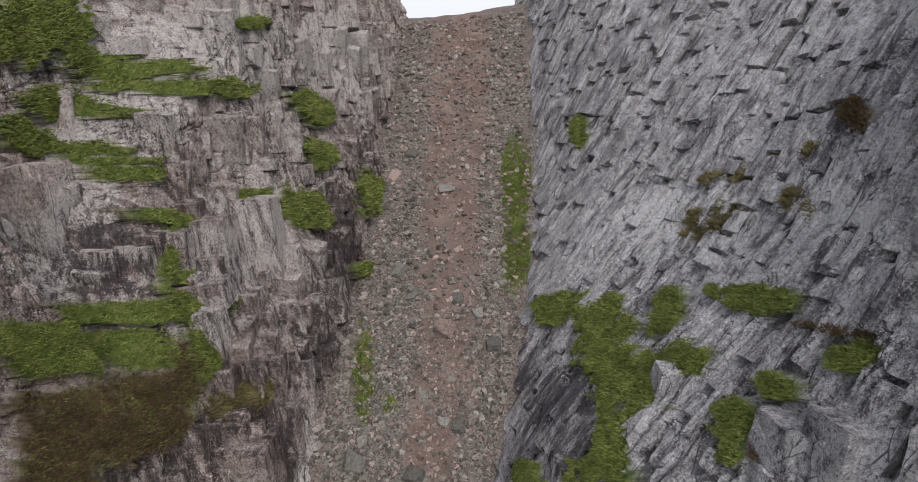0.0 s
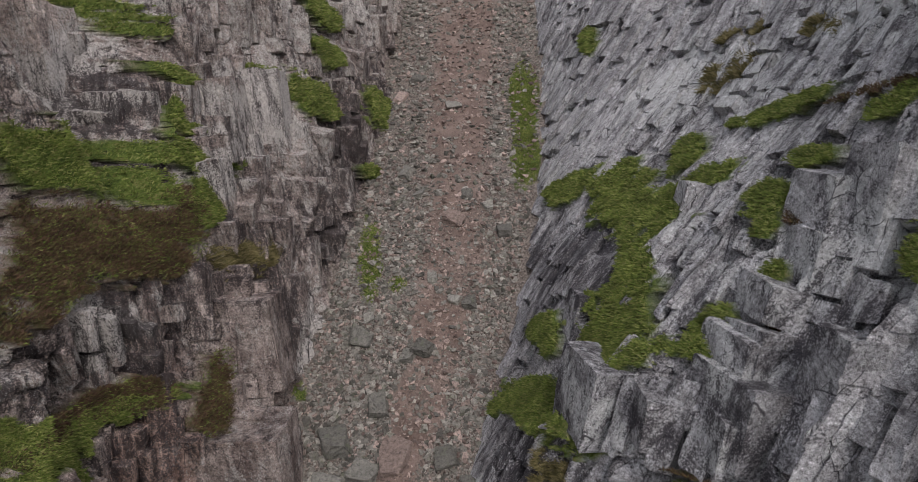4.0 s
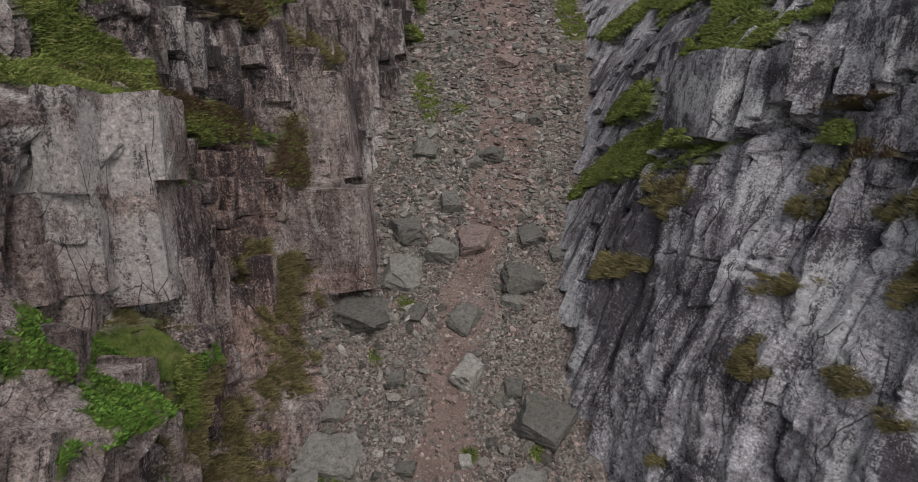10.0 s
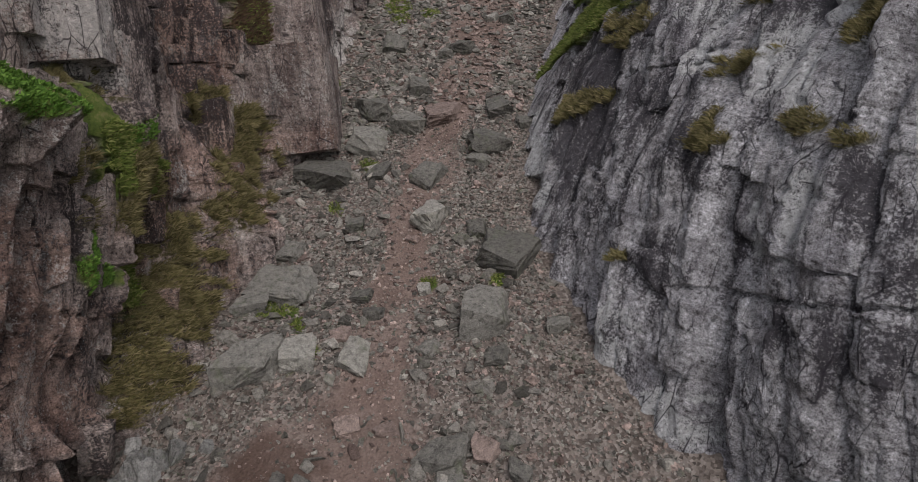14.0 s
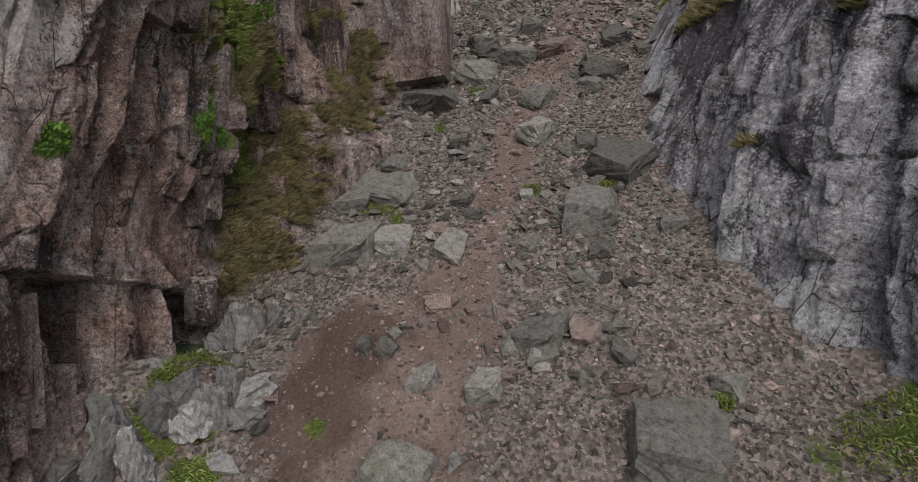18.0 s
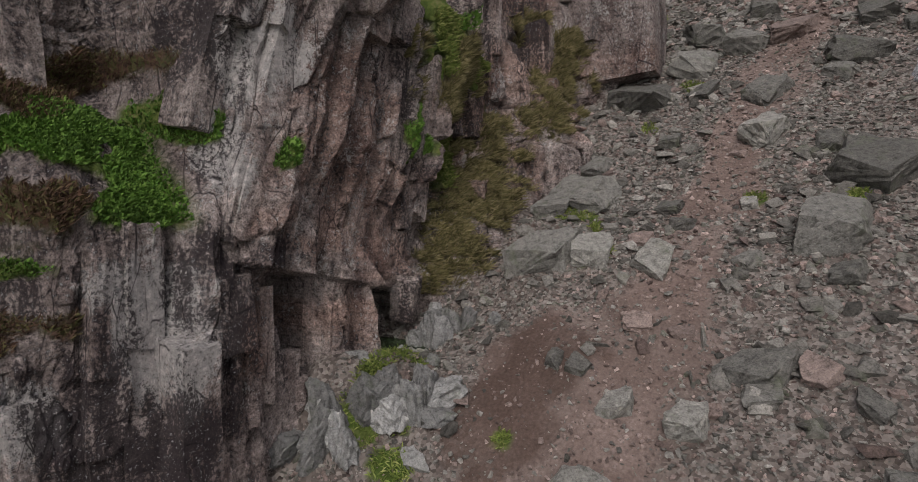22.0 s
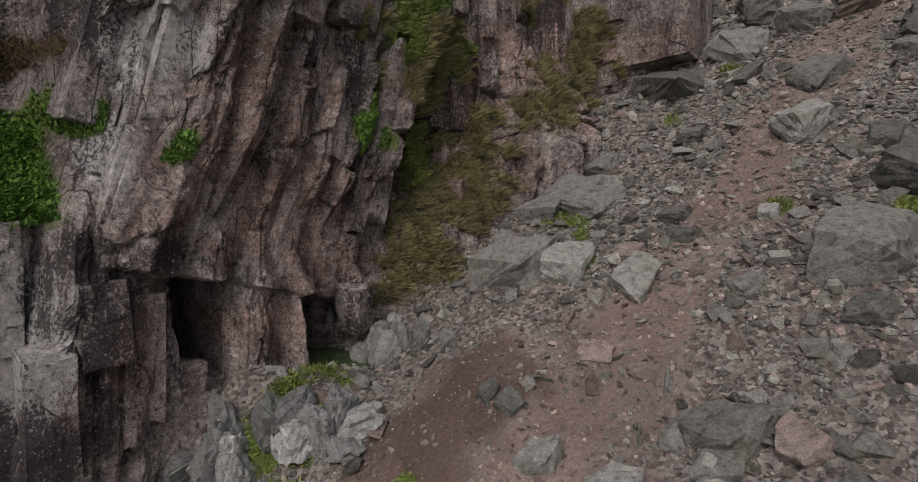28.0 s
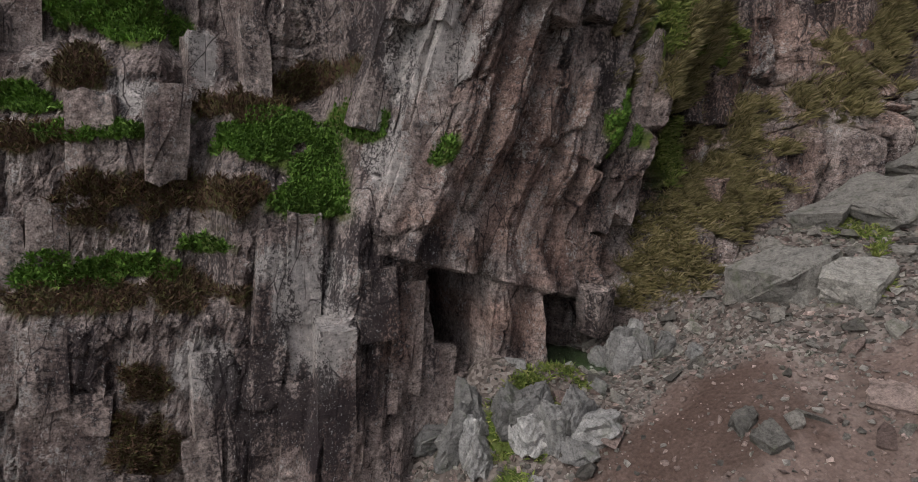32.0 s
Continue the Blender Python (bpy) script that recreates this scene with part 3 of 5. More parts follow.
WEST_TURF_B = [
    (24.06, 22.15, 0.26, -0.1, -0.94, -0.92),
    (23.69, 21.01, 0.52, -0.21, -0.21, -0.2),
    (34.7, 24.64, 1.13, -0.74, -1.24, -0.41),
    (25.54, 23.2, 1.06, -0.53, -0.29, -0.27),
    (18.34, 20.6, 1.04, -0.73, -0.26, -1.03),
    (20.65, 19.02, 0.16, -0.69, -0.6, -0.72),
    (21.74, 18.23, 0.67, -0.26, -0.71, -0.84),
    (21.23, 20.45, 2.99, -0.98, -0.47, -0.61),
    (10.87, 15.32, 0.28, -0.36, -0.58, -0.74),
    (11.25, 14.21, 0.68, -0.42, -0.24, -0.62),
    (10.09, 13.58, 1.4, -0.08, -1.46, -0.46),
    (11.55, 13.71, 0.76, -0.46, -0.57, -0.47),
    (12.97, 12.7, 3.1, -0.68, -1.65, -0.19),
    (11.96, 11.73, 1.55, -0.2, -0.9, -0.8),
]
WEST_TURF_C = [
    (7.68, 8.15, 1.62, -1.1, -1.31, -0.03),
    (7.67, 7.68, 0.54, -0.34, -1.19, -0.06),
    (6.35, 7.81, 0, -0.38, -1.39, -0.14),
    (7.86, 4.54, 0.32, -0.11, -0.22, -0.57),
    (8.98, 6.92, 0.59, -0.06, -0.17, -0.49),
    (1.48, 4.24, 0.82, 0.02, -0.08, -0.33),
    (2.52, 3.76, 0.61, 0, -0.26, -0.7),
    (3.1, 4.59, 0.2, -0.03, -0.04, -0.43),
    (2.11, 3.26, 0.64, -0.03, -0.07, -0.26),
    (3.84, 4.08, 0.33, 0, -0.04, -0.27),
    (9.48, 4.02, 0.27, 0, -0.17, -0.67),
    (9.9, 6.26, 1.19, 0.2, 0, -0.39),
    (-0.56, 6.47, 1.09, -0.11, -0.08, -0.41),
    (-1.97, 4.85, 0.49, -0.09, -0.02, -0.3),
]
WEST_TURF_D = [
    (-1.06, 4.37, 0.89, 0, 0, -0.2),
    (-1.81, 2.28, 0.61, -0.03, 0, -0.28),
    (-0.57, 2.21, 0.62, -0.03, -0.01, -0.26),
    (0.39, 2.55, 0.37, 0.03, -0.01, -0.22),
    (1.63, 4.39, 0.9, 0.02, -0.09, -0.41),
]
WEST_TURF = WEST_TURF_A + WEST_TURF_B + WEST_TURF_C + WEST_TURF_D
WEST_MOSS_A = [
    (9.25, 8.25, 0.28, -0.14, -0.36, -0.43),
    (15.45, 7.28, 0.52, -0.21, -0.39, -1.16),
    (13.79, 5.96, 0.67, -0.36, -1.24, -0.99),
    (22.34, 15.53, 1.46, 0.08, -0.43, -0.64),
    (21.91, 15.57, 1.04, -0.51, -0.43, -0.64),
    (8.91, 7.89, 0.43, -0.01, -0.49, -0.47),
    (10.03, 5.15, 2, -0.46, 0.04, -0.52),
    (10.44, 3.54, 0.58, -0.21, -0.69, -0.88),
    (9.14, 2.58, 0.38, -0.19, -0.34, -0.73),
    (8.5, 1.49, 0.28, -0.19, -0.36, -0.68),
    (15.76, 7.6, 0.5, -0.01, -0.12, -0.57),
    (15.14, 6.4, 1.02, -0.1, -0.74, -0.72),
    (14.85, 7.99, 0.69, -0.01, -0.24, -0.76),
    (12.66, 5.21, 0.6, -0.11, -0.92, -0.68),
]
WEST_MOSS_B = [
    (10.3, 3.16, 0.91, -0.01, -0.62, -0.9),
    (9.03, 1.94, 0.36, 0.02, -0.21, -0.74),
    (10.57, 4.37, 0.56, 0, -0.18, -0.71),
    (7.91, 6.71, 0.8, 0.12, 0.01, -0.47),
    (9.81, 6.06, 1.29, 0.2, 0.02, -0.78),
    (10.35, 5.25, 0.43, 0.01, 0.02, -0.3),
    (15.59, 7.13, 0.56, 0, -0.12, -0.7),
]
WEST_MOSS = WEST_MOSS_A + WEST_MOSS_B
WEST_HEATH_A = [
    (17.88, 18.1, 0.88, -0.64, -1.07, -0.83),
    (18.57, 17.07, 1.36, -0.67, -1.12, -0.72),
    (16.11, 17.64, 0.51, -0.28, -0.87, -0.53),
    (20.23, 17.54, 0.84, -0.37, -0.59, -0.77),
    (15.62, 12.62, 1.1, -0.44, -0.36, -0.51),
    (16.35, 17.18, 4.22, 0.42, -1.29, -0.76),
    (20, 17.75, 1.51, 0.24, -0.74, -0.99),
    (13.66, 13.13, 2.74, -0.47, -0.77, -0.29),
    (17.86, 11.58, 0.71, -0.09, -0.9, -1.17),
    (2.34, 5.32, 0.97, 0.29, 0.01, -0.34),
    (1.51, 4.93, 0.54, 0.06, -0.11, -0.37),
    (1.04, 3.46, 0.37, -0.01, -0.03, -0.23),
    (0.1, 3.33, 1.01, -0.01, -0.03, -0.38),
    (-1.14, 3.22, 0.48, -0.02, -0.03, -0.47),
]
WEST_HEATH_B = [
    (0.24, 1.88, 0.74, -0.01, -0.04, -0.32),
    (-1.23, 1.89, 1.17, -0.07, 0.01, -0.21),
    (-0.53, 0.53, 0.39, -0.04, -0.03, -0.36),
    (-0.6, -0.39, 0.48, -0.07, -0.04, -0.54),
    (0.71, 4.87, 0.6, -0.04, -0.04, -0.28),
    (-1.76, 4.32, 0.62, 0, 0.01, -0.27),
    (-1.21, 5.52, 0.43, 0.01, 0.01, -0.4),
]
WEST_HEATH = WEST_HEATH_A + WEST_HEATH_B
WEST_DARK_A = [
    (2.74, 2.42, 0.23, -0.01, -0.01, -0.94),
    (2.98, 1.4, 0.34, -0.09, 0.01, -1),
    (0.85, 0.28, 0.38, -0.1, -0.06, -0.58),
    (3.12, 6.02, 0.14, -0.07, 0, -0.44),
    (7.58, 4.18, 0.41, -0.04, -0.3, -1.5),
    (3.59, 2.5, 0.56, -0.06, -0.02, -0.17),
    (1.77, -0.14, 0.63, 0.06, -0.07, -0.38),
    (2.28, 2.21, 0.24, 0.03, -0.04, -0.76),
    (1.09, 0.03, 0.4, -0.08, -0.07, -1.07),
    (2.75, 1.25, 0.28, -0.02, -0.03, -0.77),
    (3.3, 6.09, 0.1, -0.1, -0.06, -0.59),
    (-1.4, 0.98, 0.51, -0.04, -0.06, -0.69),
    (1.94, -0.15, 0.96, 0.11, -0.04, -0.74),
    (17.98, 14.29, 1.23, 0.08, -1.69, -3.68),
]
WEST_DARK_B = [
    (16.55, 14.85, 1.76, -0.23, -0.68, -1.31),
    (15.08, 9.65, 0.7, -0.27, -1.56, -2.73),
    (12.92, 14.89, 2.93, 0.11, -0.1, -0.76),
    (19.98, 14.74, 0.97, 0.02, -1.38, -2.02),
    (23.2, 22.24, 0.31, -0.07, -1.53, -1.49),
    (22.71, 15.9, 1.6, -0.73, -0.88, -1.32),
    (19.5, 15.32, 1.19, -0.66, -1.01, -1.53),
    (21.36, 19.65, 0.43, -0.13, -0.59, -0.82),
    (28.63, 17.38, 1.51, -0.48, -1.9, -2.41),
    (32.11, 18.84, 2.71, -0.64, -2.94, -3.24),
    (27.02, 15.29, 1.56, -0.62, -1.54, -2.03),
    (22.47, 13.07, 1.48, -0.86, -1.17, -1.91),
    (38.67, 21.47, 3.46, -0.44, -3.49, -2.78),
    (15.66, 10.38, 0.81, 0.22, -0.96, -2.44),
]
WEST_DARK_C = [
    (13.81, 10.79, 2.91, 0.53, -1.74, -1.69),
    (7.75, 5.42, 0.57, -0.03, -0.02, -1.27),
    (9.74, 3.8, 0.4, -0.13, -0.74, -1.06),
]
WEST_DARK = WEST_DARK_A + WEST_DARK_B + WEST_DARK_C
WEST_PALE_A = [
    (3.22, 3.94, 0.22, -0.04, -0.24, -0.97),
    (3.57, 5.56, 0.33, 0, -0.08, -0.78),
    (1.67, 2.04, 0.56, -0.08, -0.06, -0.72),
    (4.11, 5.6, 0.39, -0.03, -0.12, -0.89),
    (1.79, 0.98, 0.41, -0.08, -0.06, -0.69),
    (-0.37, 5.03, 0.44, 0, -0.02, -0.48),
    (2.01, 1.66, 0.62, 0.03, -0.06, -0.87),
    (0.29, 0.7, 0.44, -0.06, -0.04, -0.6),
    (0.82, 5.87, 0.27, -0.04, -0.11, -0.77),
    (9.02, 11.87, 0.84, -0.17, -0.11, -1.38),
    (9.36, 9.64, 0.81, -0.41, -0.3, -1.27),
    (12.56, 16.32, 1.68, 0.22, -2.02, -1.13),
    (15.87, 14.65, 1.08, 0.02, -0.37, -1.47),
    (23.36, 11.4, 1.38, -0.16, -1.38, -2.07),
]
WEST_PALE_B = [
    (23.18, 23.43, 0.87, -0.28, -1.9, -2.03),
    (31.9, 30.94, 5.12, 0.02, -1.51, -2.37),
    (27.41, 27.76, 0.57, -0.08, -1.67, -2.3),
    (26.48, 21.27, 1.71, -0.62, -1.96, -2.09),
    (42.91, 30.62, 5.2, -0.01, -2.7, -3.6),
    (23.2, 19.35, 0.79, -0.39, -1.12, -1.2),
]
WEST_PALE = WEST_PALE_A + WEST_PALE_B
WEST_BROWN = [
    (5.65, 3.63, 1.99, -0.27, 0.03, -1.37),
    (6.24, 2.16, 2.44, -0.38, -0.24, -0.51),
    (5.21, 5.32, 1.39, -0.06, -0.29, -1.07),
    (3.22, 0.92, 0.41, -0.2, -0.08, -0.53),
    (5.29, 0.89, 0.67, -0.11, -0.08, -0.51),
    (10.68, 5.06, 0.86, 0.03, 0.01, -0.96),
    (3.93, 3.02, 0.69, -0.04, -0.04, -0.47),
    (15.7, 10.2, 0.97, 0.26, -1.02, -2.63),
    (6.14, 4.58, 0.83, -0.27, -0.44, -1.42),
    (13.08, 6.51, 3.04, -0.3, -1.37, -1.21),
    (9.74, 3.8, 2.01, -0.68, -0.74, -1.06),
    (15.01, 10.25, 1.04, -0.34, -1.91, -2.83),
    (13.14, 5.5, 1.17, -0.66, -1.26, -0.9),
]
EAST_TURF_A = [
    (22.82, 18.33, -0.5, 1.01, -1.44, -0.14),
    (19.67, 18.23, -0.81, 0.92, -1.8, -0.21),
    (18.59, 19.59, -0.58, 0.74, -0.94, -0.13),
    (14.65, 19.5, -0.59, 0.27, -0.74, -0.64),
    (21.48, 20.2, -0.93, 0, -0.68, -0.7),
    (18.54, 22.16, -2.21, 0.73, -0.7, -0.21),
    (13.86, 22.48, -0.37, 0.49, -0.41, -0.22),
    (14.8, 20.94, -0.59, 0.21, -0.3, -0.26),
    (27.11, 17.75, -1.17, 0.82, -1.14, -0.32),
    (19.82, 13.42, -1, 0.63, -0.61, -0.3),
    (15.21, 14.64, -1.31, 0.98, -1.26, -0.08),
    (17.19, 16.81, -0.51, 0.22, -1.21, -0.94),
    (12.94, 15.96, -0.3, 0.22, -0.54, -0.46),
    (13, 18, -0.22, 0.14, -0.21, -0.27),
]
EAST_TURF_B = [
    (10.42, 19.32, -0.28, 0.18, -0.43, -0.61),
    (18.23, 11.13, -2, 1.62, -0.69, -0.22),
    (37.88, 25.7, -0.96, 0.01, -1.18, -0.87),
    (17.06, 11.39, -2.76, 0.66, -0.88, -0.5),
    (15.96, 15.15, -1.66, 0.51, -1.54, -0.68),
    (23.17, 18.45, -1.54, 0.48, -2.16, -0.87),
    (17.78, 16.63, -0.51, -0.06, -1.46, -1.16),
    (11.08, 12.32, -0.37, 0.06, -0.19, -0.3),
    (13.13, 16.46, -0.3, 0.16, -0.53, -0.44),
    (19.21, 13.27, -1.43, 0.08, -0.53, -0.47),
]
EAST_TURF = EAST_TURF_A + EAST_TURF_B
EAST_MOSS_A = [
    (9.33, 10.7, -0.48, 0.29, -0.2, -0.22),
    (14.32, 8.06, -0.96, 0.34, -0.27, -0.27),
    (10.59, 11.24, -0.57, 0.13, -0.26, -0.37),
    (9.62, 8.77, -0.51, 0.22, -0.11, -0.13),
    (7.68, 9.42, -0.3, 0.13, -0.28, -0.41),
    (14.14, 10.43, -0.62, 0.14, -0.63, -0.7),
    (9.18, 7.24, -0.28, 0.16, -0.32, -0.46),
    (10.53, 10.5, -0.33, 0.1, -0.22, -0.24),
    (14.42, 8.06, -0.69, 0, -0.27, -0.27),
    (8.92, 7.1, -0.27, 0.02, -0.17, -0.24),
    (9.78, 8.81, -0.44, -0.02, -0.14, -0.18),
    (7.85, 9.17, -0.17, -0.01, -0.26, -0.39),
    (9.64, 4.21, -0.22, 0.07, -0.08, -0.16),
    (7.66, 7.31, -0.28, 0.02, -0.17, -0.28),
]
EAST_MOSS_B = [
    (6.58, 7.01, -0.19, 0.02, -0.08, -0.17),
    (24.3, 23.48, -0.47, 0.92, -0.74, -0.32),
    (23.78, 25.95, -1.94, 1.12, -0.47, -0.29),
    (20.94, 24.95, -0.88, 0.06, -0.46, -0.39),
]
EAST_MOSS = EAST_MOSS_A + EAST_MOSS_B
EAST_HEATH = [
    (10.61, 13.15, -0.76, 0.16, 0.16, -0.17),
    (10.09, 12, -0.37, 0.07, -0.18, -0.26),
    (11.98, 16.75, -0.36, -0.06, -0.22, -0.32),
    (13.57, 19.65, -0.49, 0.23, -0.31, -0.3),
    (21.2, 28.32, -0.98, -0.08, -0.54, -0.53),
    (14.79, 22.82, -1.21, 0.38, -0.11, -0.11),
]
EAST_DARK_A = [
    (14.13, 7.43, -1.12, 0.09, -2.19, -2.09),
    (14.94, 9.81, -1.14, 0.44, -1.79, -0.96),
    (8.89, 4.28, -0.42, 0.12, -0.51, -1.11),
    (7.95, 5.32, -0.16, 0.03, -0.52, -1.27),
    (6.02, 5.97, -0.17, 0.02, -0.6, -1.14),
    (5.25, 3.38, -0.19, 0.09, -0.22, -0.86),
    (5.19, 5.06, -0.17, 0.06, -0.53, -1.13),
    (6.2, 3.72, -0.2, 0.09, -0.38, -0.53),
    (9.73, 7.32, -0.44, -0.06, -0.57, -1.04),
    (12.12, 8.3, -0.81, -0.01, -0.91, -1.12),
    (4.75, 3.63, -0.2, 0.1, -0.2, -0.81),
    (15.66, 9.27, -1.83, 0.5, -1.77, -1.4),
    (12.93, 7.43, -1.11, 0.34, -0.89, -1.31),
    (10.09, 10.02, -0.54, 0.18, -0.47, -0.57),
]
EAST_DARK_B = [
    (9.13, 6.5, -0.64, 0.4, -0.42, -0.68),
    (12.11, 13.78, -0.74, -0.12, -0.2, -0.46),
    (12.92, 10.01, -0.58, -0.03, -0.36, -0.91),
    (22.26, 15.51, -2.1, 1.59, -3.53, 0.09),
    (21.67, 16.89, -1.69, 0.72, -1.8, -0.31),
    (10.39, 17.93, -0.58, 0.46, -0.29, -0.42),
    (18.61, 15.79, -1.24, 0.69, -1.09, -0.64),
]
EAST_DARK = EAST_DARK_A + EAST_DARK_B
EAST_PALE_A = [
    (7.36, 1.25, -0.54, 0.32, -0.22, -0.54),
    (9.11, 2.63, -0.53, 0.02, -0.13, -1.04),
    (15.14, 6.43, -0.43, 0.06, -2.97, -2.29),
    (7.4, 5.33, -0.28, 0.07, -0.3, -0.66),
    (6.76, 5.82, -0.36, 0.07, -0.41, -0.81),
    (8.82, 8.63, -0.64, -0.03, -0.72, -1.03),
    (11.56, 10.21, -0.67, 0, -0.77, -1.52),
    (8.44, 10.03, -0.54, 0.2, -0.58, -0.87),
    (14.03, 13.35, -1.26, 0.08, -0.71, -0.92),
    (10.76, 14.26, -0.69, 0.01, -0.48, -0.69),
    (12.05, 15.89, -0.71, -0.07, -0.81, -0.96),
    (12.31, 18.6, -0.52, 0.32, -0.43, -0.6),
    (11.75, 19.9, -0.53, 0.28, -1, -1.21),
    (25.19, 23.12, -3.52, 0.44, -1.96, -1.59),
]
EAST_PALE_B = [
    (18.49, 25.31, -3.21, 0.19, -1.56, -1.03),
]
EAST_PALE = EAST_PALE_A + EAST_PALE_B
GROUND_TURF_A = [
    (-7.17, 9.63, 0.23, 0.09, -0.08, 0.27),
    (-5.84, 16.36, 0.33, -0.09, -0.04, 0.3),
    (-7.88, 21.36, 0.33, -0.01, -0.07, 0.36),
    (-3.87, 11.95, 0.21, -0.02, -0.01, 0.16),
    (-1.89, 11.6, 0.2, -0.02, 0.01, 0.15),
    (-7.3, 5.35, 0.12, 0.03, -0.05, 0.12),
    (-1.92, 11.75, 0.15, -0.01, 0, 0.1),
    (-6.82, 14.81, 0.22, -0.06, -0.06, 0.28),
    (-9.78, 5.98, 0.47, 0.27, -0.12, 0.12),
    (-9.92, 5.48, 0.2, 0.18, -0.11, 0.1),
    (-7.13, 9.7, 0.17, 0.07, -0.08, 0.18),
    (-7.25, 10.66, 0.09, 0.07, -0.13, 0.26),
    (-6.81, 9.79, 0.19, 0.04, -0.03, 0.19),
    (-9.77, 4.54, 0.35, 0.22, -0.19, 0.27),
    (-9.26, 5.2, 0.23, 0.14, -0.24, 0.39),
]
GROUND_TURF_B = [
    (-8.87, 4.39, 0.39, 0.14, -0.13, 0.21),
    (-9.79, 5.02, 0.17, 0.18, -0.26, 0.24),
    (-9.04, 5.36, 0.23, 0.13, -0.22, 0.22),
    (4.21, 40.71, 1.01, -0.13, 0.28, 3.3),
    (3.6, 33.41, 0.88, -0.01, 0.21, 2.47),
    (3.35, 5.63, 1.29, -0.03, 0.61, 0.88),
    (2.01, 5.02, 1.19, -0.25, 0.36, 0.61),
    (-9.6, 5.12, 0.34, 0.32, -0.28, 0.22),
    (-7.94, 11.28, 0.44, 0.08, -0.08, 0.33),
    (-9.16, 5.05, 0.16, 0.06, -0.13, 0.21),
    (-0.55, 6.03, 0.14, 0.01, 0.04, 0.16),
    (-5.26, 26.91, 0.62, -0.09, -0.27, 2.46),
    (-3.63, 25.25, 0.44, -0.04, -0.02, 0.37),
    (3.82, 37.03, 0.78, -0.1, 0.37, 4.44),
]
GROUND_TURF = GROUND_TURF_A + GROUND_TURF_B


def patches_on(y, z, patches, seed, lo=0.85, hi=1.05):
    out = 0 * y
    edge = 0.42 * fbm(y * 1.9, z * 1.9, 5, seed, 0.62)
    for cy, cz, ay, az, by, bz in patches:
        det = ay * bz - az * by
        u, v = ((y - cy) * bz - (z - cz) * by) / det, ((z - cz) * ay - (y - cy) * az) / det
        out = np.maximum(out, 1 - ramp(np.sqrt(u * u + v * v) + edge, lo, hi))
    return out


def rock_cover(sign, y, z, dark, pale, seed):
    """Where dark lichen, bleached rock and iron stains lie on a cliff."""
    streak = ramp(fbm((y - (0.1 if sign > 0 else 0.28) * z) / 0.9, z / 7, 4, seed + 3), 0.0, 0.6)
    lichen = np.clip(0.40 * streak + (0.95 - 0.25 * ramp(y, 4.5, 7) if sign > 0 else 0.85) * patches_on(y, z, dark, seed + 4, 0.1, 1.6), 0, 1)
    bleached = np.clip(patches_on(y, z, pale, seed + 5, 0.5, 1.2) + (0.25 if sign > 0 else 0.40) * ramp(z, 11, 18) + (0.2 if sign > 0 else 0.12) * vnoise(y / 3, z / 3, seed + 6) - (0 if sign > 0 else 0.25), -0.4, 1)
    iron = patches_on(y, z, WEST_BROWN, seed + 7, 0.5, 1.2) * (1 - np.clip(bleached, 0, 1)) if sign > 0 else 0 * y
    return (("lichen", lichen), ("pale", bleached * (1 - 0.6 * iron)), ("iron", iron))


def on_slab(y, z):
    """Whether a place lies on the smooth lower slab of the east cliff, below the long crack."""
    return (z < 12.3 - 0.33 * (y - 13) + 0.3 * vnoise(y, z, 9)) & (y < 15 + 1.2 * vnoise(y / 2, z / 2, 8))


def cliff(name, shape, shear, sign, material, turf, moss, heath, dark, pale, far, seed):
    """A cliff on a grid whose columns run along its joints."""
    us = spread(-12.0, far, 0.055, 0.014 if sign > 0 else 0.028, 9.0)
    hs = spread(-1.6, 34.0, 0.055, 0.035, 9.0)
    u, h = np.meshgrid(us, hs)
    y, z = u + shear * h, h + np.interp(u, SLOPE_Y, SLOPE_Z)
    x = shape(y, z)
    if sign > 0:
        y = y + breaks(x, y, z, seed + 50)
    grass, mossy, brown = patches_on(y, z, turf, seed), patches_on(y, z, moss, seed + 1, 0.6, 1.1), patches_on(y, z, heath, seed + 2, 0.7, 1.1)
    if sign > 0:
        # the plants of the ledge end at the great block
        block_face = prow_at(y, z) * ramp(z, 2.3, 2.6)
        grass = np.maximum(patches_on(y, z, [p for p in turf if p[0] > 2.9], seed), patches_on(y, z, [p for p in turf if p[0] <= 2.9], seed) * (1 - block_face))
        brown = brown * (1 - block_face)
    # turf smooths the rock under it
    soft = np.maximum(grass, brown) * ramp(y, 8, 9)
    x = x + soft * (shape(y, z, False) + sign * 0.15 - x)
    ob = sheet(name, x + sign * (0.07 * grass + 0.04 * brown), y, z, material, sign < 0,
               (("turf", grass), ("moss", mossy * (1 - grass)), ("heath", brown * (1 - grass))) + rock_cover(sign, y, z, dark, pale, seed))
    if sign < 0:
        ob.data.materials.append(EAST_SLAB)
        ob.data.polygons.foreach_set("material_index", on_slab(y, z)[:-1, :-1].astype(np.int32).ravel())
    return tagged(ob, category="cliff", kind="structure")


